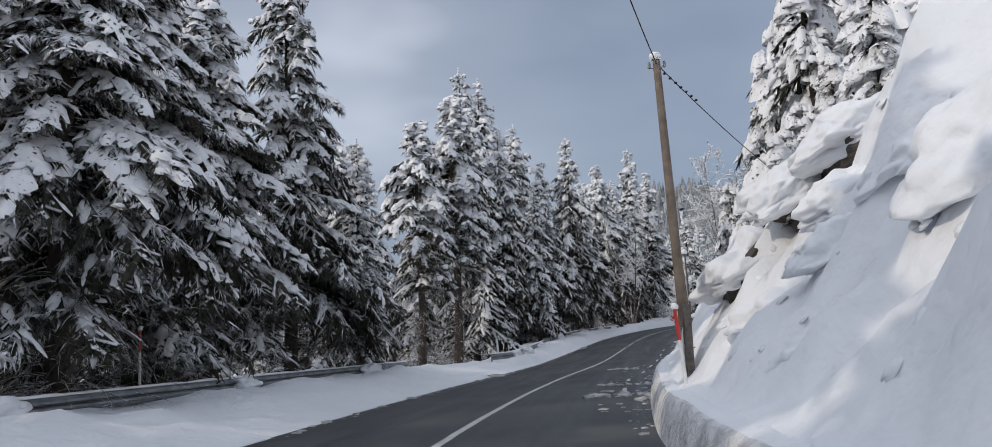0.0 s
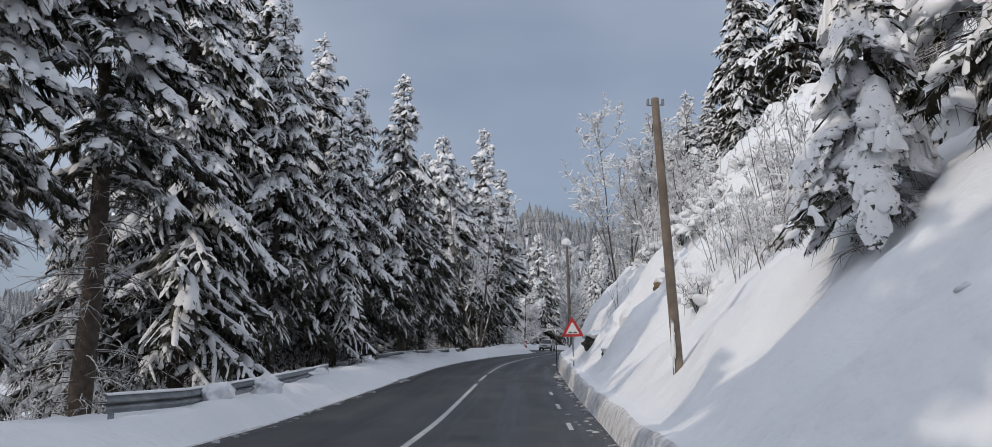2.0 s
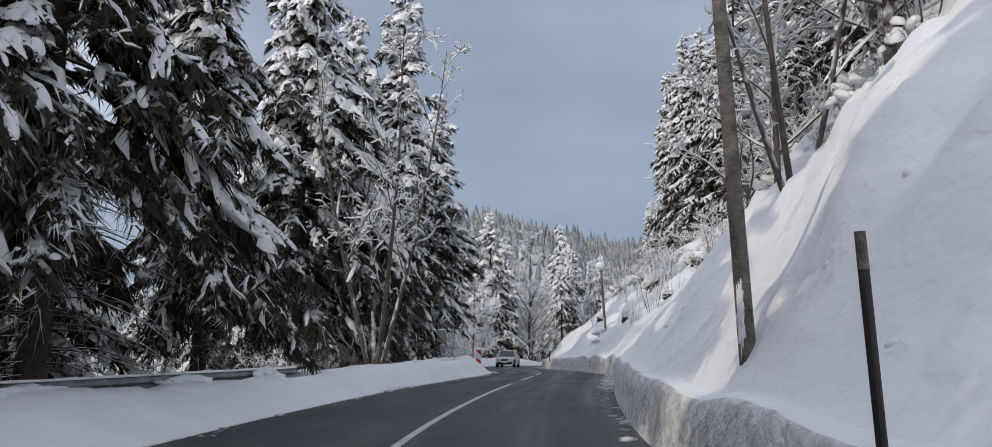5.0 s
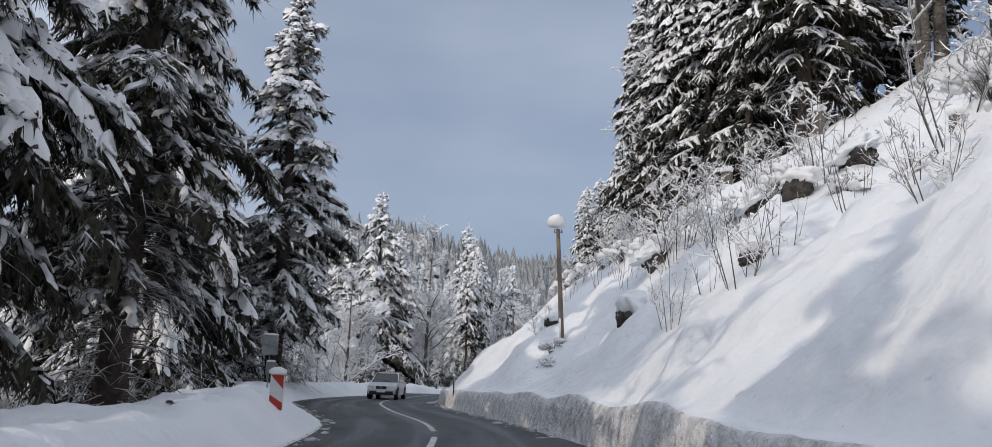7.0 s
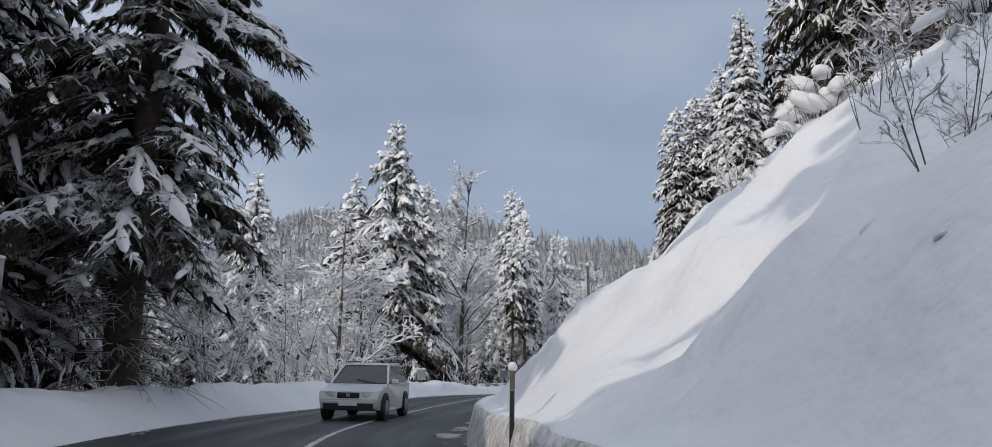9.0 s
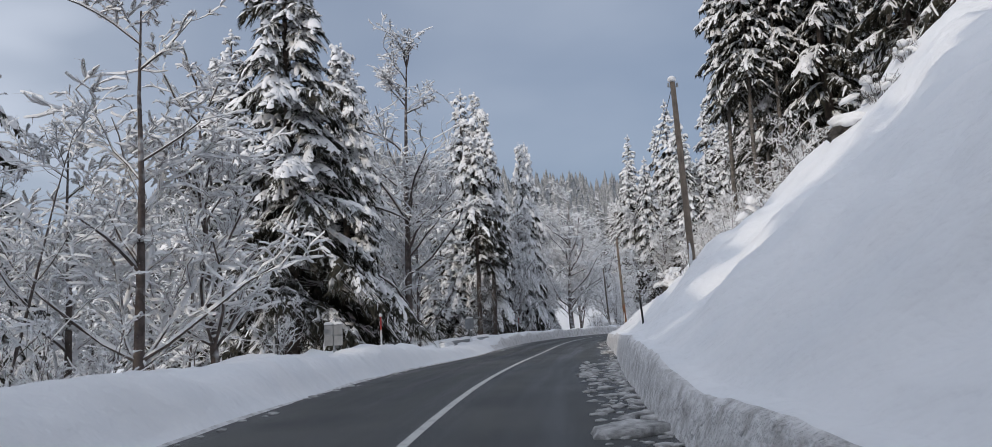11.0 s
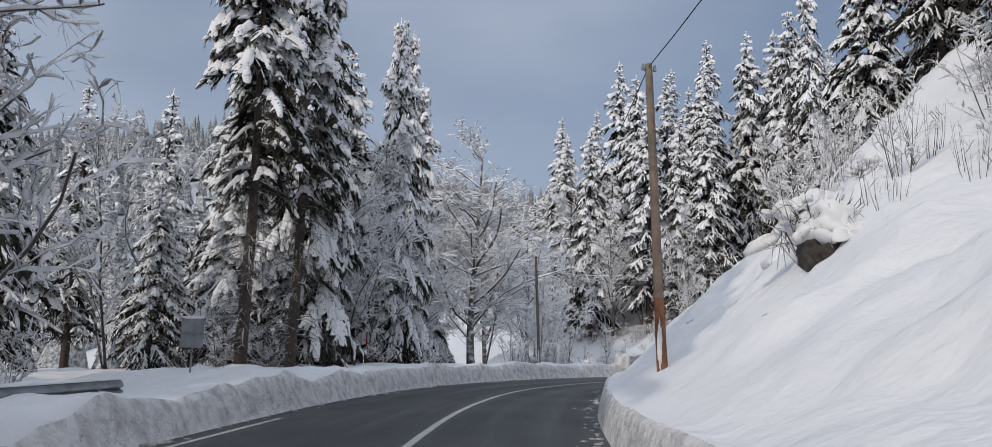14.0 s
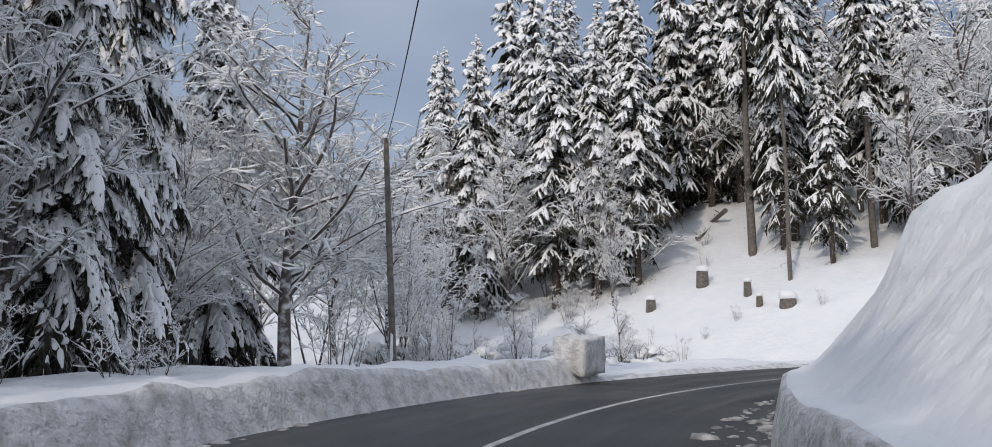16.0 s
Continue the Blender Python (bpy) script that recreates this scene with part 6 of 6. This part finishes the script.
# ---------------------------------------------------------------- the oncoming car
def car(s, e):
    thing = new("car")
    p = place(s, e, 0.0)
    thing.matrix_world = pose(p.x, p.y, p.z + 0.004, 0, 0, heading(s) + 180)     # local +y is ahead

    def shell(name, side, half, mat, parent, label="", tuck=1.0):
        """A side outline (y, z, share of half width) made into a body, mirrored."""
        bm = bmesh.new()
        a = [bm.verts.new((half * k, y, z)) for y, z, k in side]
        b = [bm.verts.new((-half * k, y, z)) for y, z, k in side]
        bm.faces.new(a)
        bm.faces.new(list(reversed(b)))
        for k in range(len(a)):
            m = (k + 1) % len(a)
            bm.faces.new((a[m], a[k], b[k], b[m]))
        bmesh.ops.recalc_face_normals(bm, faces=bm.faces[:])
        bmesh.ops.bevel(bm, geom=bm.edges[:], offset=0.03, segments=2, affect="EDGES")
        return part(name, bm, mat, parent, label)

    body = shell("body", [(2.08, 0.32, 0.86), (2.14, 0.55, 0.9), (2.06, 0.78, 0.93), (1.1, 0.98, 0.96), (-1.9, 1.02, 0.96), (-2.1, 0.85, 0.92), (-2.1, 0.35, 0.9), (-1.3, 0.24, 0.96), (1.4, 0.24, 0.96)], 0.9, M_CARPAINT, thing)
    cabin = shell("cabin", [(1.0, 0.98, 0.9), (0.25, 1.5, 0.72), (-1.4, 1.54, 0.72), (-1.95, 1.02, 0.88)], 0.9, M_GLASS, thing, "dark tinted windows")
    shell("roof", [(0.28, 1.5, 0.74), (0.2, 1.56, 0.7), (-1.35, 1.6, 0.7), (-1.48, 1.53, 0.74)], 0.9, M_CARPAINT, thing)
    for sx in (-1, 1):
        for y in (1.32, -1.32):
            w = new("wheel")
            w.parent = thing
            w.location = (sx * 0.79, y, 0.335)
            part("tyre", rod((-0.11, 0, 0), (0.11, 0, 0), 0.335, sides=24), M_TYRE, w)
            part("rim", rod((sx * 0.1, 0, 0), (sx * 0.125, 0, 0), 0.22, 0.2, sides=14), M_STEEL, w)
            part("arch", rod((sx * 0.02, 0, 0.02), (sx * 0.095, 0, 0.02), 0.385, sides=24), M_BLACK, w)
        lamp = part("headlight", box(0.4, 0.14, 0.15, (sx * 0.58, 2.03, 0.72), 0.03, (0, 0, -sx * 18)), M_LAMP, thing, "clear headlight")
        part("door_mirror", box(0.2, 0.1, 0.14, (sx * 0.98, 0.72, 1.05), 0.03), M_CARPAINT, thing)
        part("fog_lamp", rod((sx * 0.62, 2.06, 0.42), (sx * 0.62, 2.12, 0.42), 0.05, sides=10), M_LAMP, thing)
        part("pillar", rod((sx * 0.83, 1.02, 0.98), (sx * 0.66, 0.26, 1.52), 0.035, sides=8), M_CARPAINT, thing)
        part("roof_rail", rod((sx * 0.6, 0.1, 1.6), (sx * 0.6, -1.3, 1.63), 0.02, sides=8), M_BLACK, thing)
    part("grille", box(0.62, 0.06, 0.16, (0, 2.11, 0.68), 0.02), M_BLACK, thing)
    part("badge", box(0.1, 0.02, 0.08, (0, 2.15, 0.69), 0.01), M_STEEL, thing)
    part("bumper", box(1.4, 0.08, 0.2, (0, 2.09, 0.38), 0.03), M_BLACK, thing, "black lower bumper with an air intake")
    part("plate_bar", box(0.52, 0.015, 0.11, (0, 2.145, 0.46), 0.004), M_WHITE, thing, "plain white plate")
    part("wiper", rod((-0.5, 1.02, 1.0), (0.1, 0.86, 1.1), 0.012, sides=6), M_BLACK, thing)
    tagged(thing, "white compact off-road car coming round the bend", "car")


car(147.0, -0.6)


# ---------------------------------------------------------------- snow crumbs and slush beside the lanes
def crumbs():
    r = np.random.default_rng(8)
    h = Heap()
    pads = [pad_shape(r, 6, False) for _ in range(6)]
    at, sz = [], []
    for s0, s1, e0, e1, n, k in ((-10, 240, 2.7, 3.3, 900, 0.05), (-10, 240, -3.6, -2.9, 600, 0.05), (16, 40, 2.0, 3.1, 70, 0.05), (20, 21, 1.6, 3.0, 26, 0.1), (36.6, 37.5, 1.2, 2.4, 45, 0.1), (25, 25.8, 1.8, 3.0, 26, 0.1), (150, 176, 2.2, 3.0, 500, 0.06), (94, 104, 2.6, 3.5, 260, 0.07), (222, 240, 2.4, 3.2, 220, 0.06)):
        for _ in range(n):
            s, e = r.uniform(s0, s1), r.uniform(e0, e1)
            if e > 2.6:
                e = right_edge(s) - abs(r.normal(0, 0.22))
            if e < -2.6:
                e = -left_edge(s) + abs(r.normal(0, 0.15))
            at.append(tuple(place(s, e, 0.004)))
            sz.append(k * math.exp(r.normal(-0.2, 0.6)))
    at, sz = np.array(at), np.array(sz)[:, None]
    a = r.uniform(0, 6.28, len(at))
    z = np.zeros(len(at))
    kind = r.integers(0, 6, len(at))
    for k in range(6):
        m = kind == k
        h.stamp(pads[k], at[m], np.stack([np.cos(a), np.sin(a), z], 1)[m] * sz[m] * 1.3, np.stack([-np.sin(a), np.cos(a), z], 1)[m] * sz[m], np.stack([z, z, z + 1], 1)[m] * sz[m] * 0.45)
    ob = h.put("snow_crumbs", M_SLUSH)
    tagged(ob, "crumbs of dirty snow and slush along the road edges", "slush", kind="stuff")


def clods():
    """Lumps that slid down the slopes and lie half sunk in the snow."""
    r = np.random.default_rng(19)
    h = Heap()
    shapes = [pad_shape(r, 8, fine=True) for _ in range(6)]
    for s0, s1, e0, e1, n, k in ((1, 17, 3.9, 7.2, 150, 0.11), (17, 34, 3.8, 6.5, 20, 0.11), (56, 80, 4.3, 8.0, 40, 0.12), (84, 130, 4.0, 7.5, 30, 0.09), (176, 222, 4.2, 9.0, 30, 0.09)):
        for _ in range(n):
            p = place(r.uniform(s0, s1), r.uniform(e0, e1))
            z = min(0.13, k * math.exp(r.normal(-0.5, 0.5)))
            a = r.uniform(0, 6.28)
            g = ground_at(p.x, p.y)
            up = Vector((g - ground_at(p.x + 0.5, p.y), g - ground_at(p.x, p.y + 0.5), 0.5)).normalized()
            ax = Vector((math.cos(a), math.sin(a), 0)).cross(up).normalized()
            at = np.array([[p.x, p.y, g]]) - np.array([up]) * 0.25 * z
            h.stamp(shapes[int(r.integers(0, 6))], at, np.array([ax]) * z * 1.3, np.array([up.cross(ax)]) * z, np.array([up]) * z * 0.6)
    tagged(h.put("snow_clods", M_SNOW), "lumps of slid snow lying on the slope", "snow", kind="stuff")


crumbs()
clods()
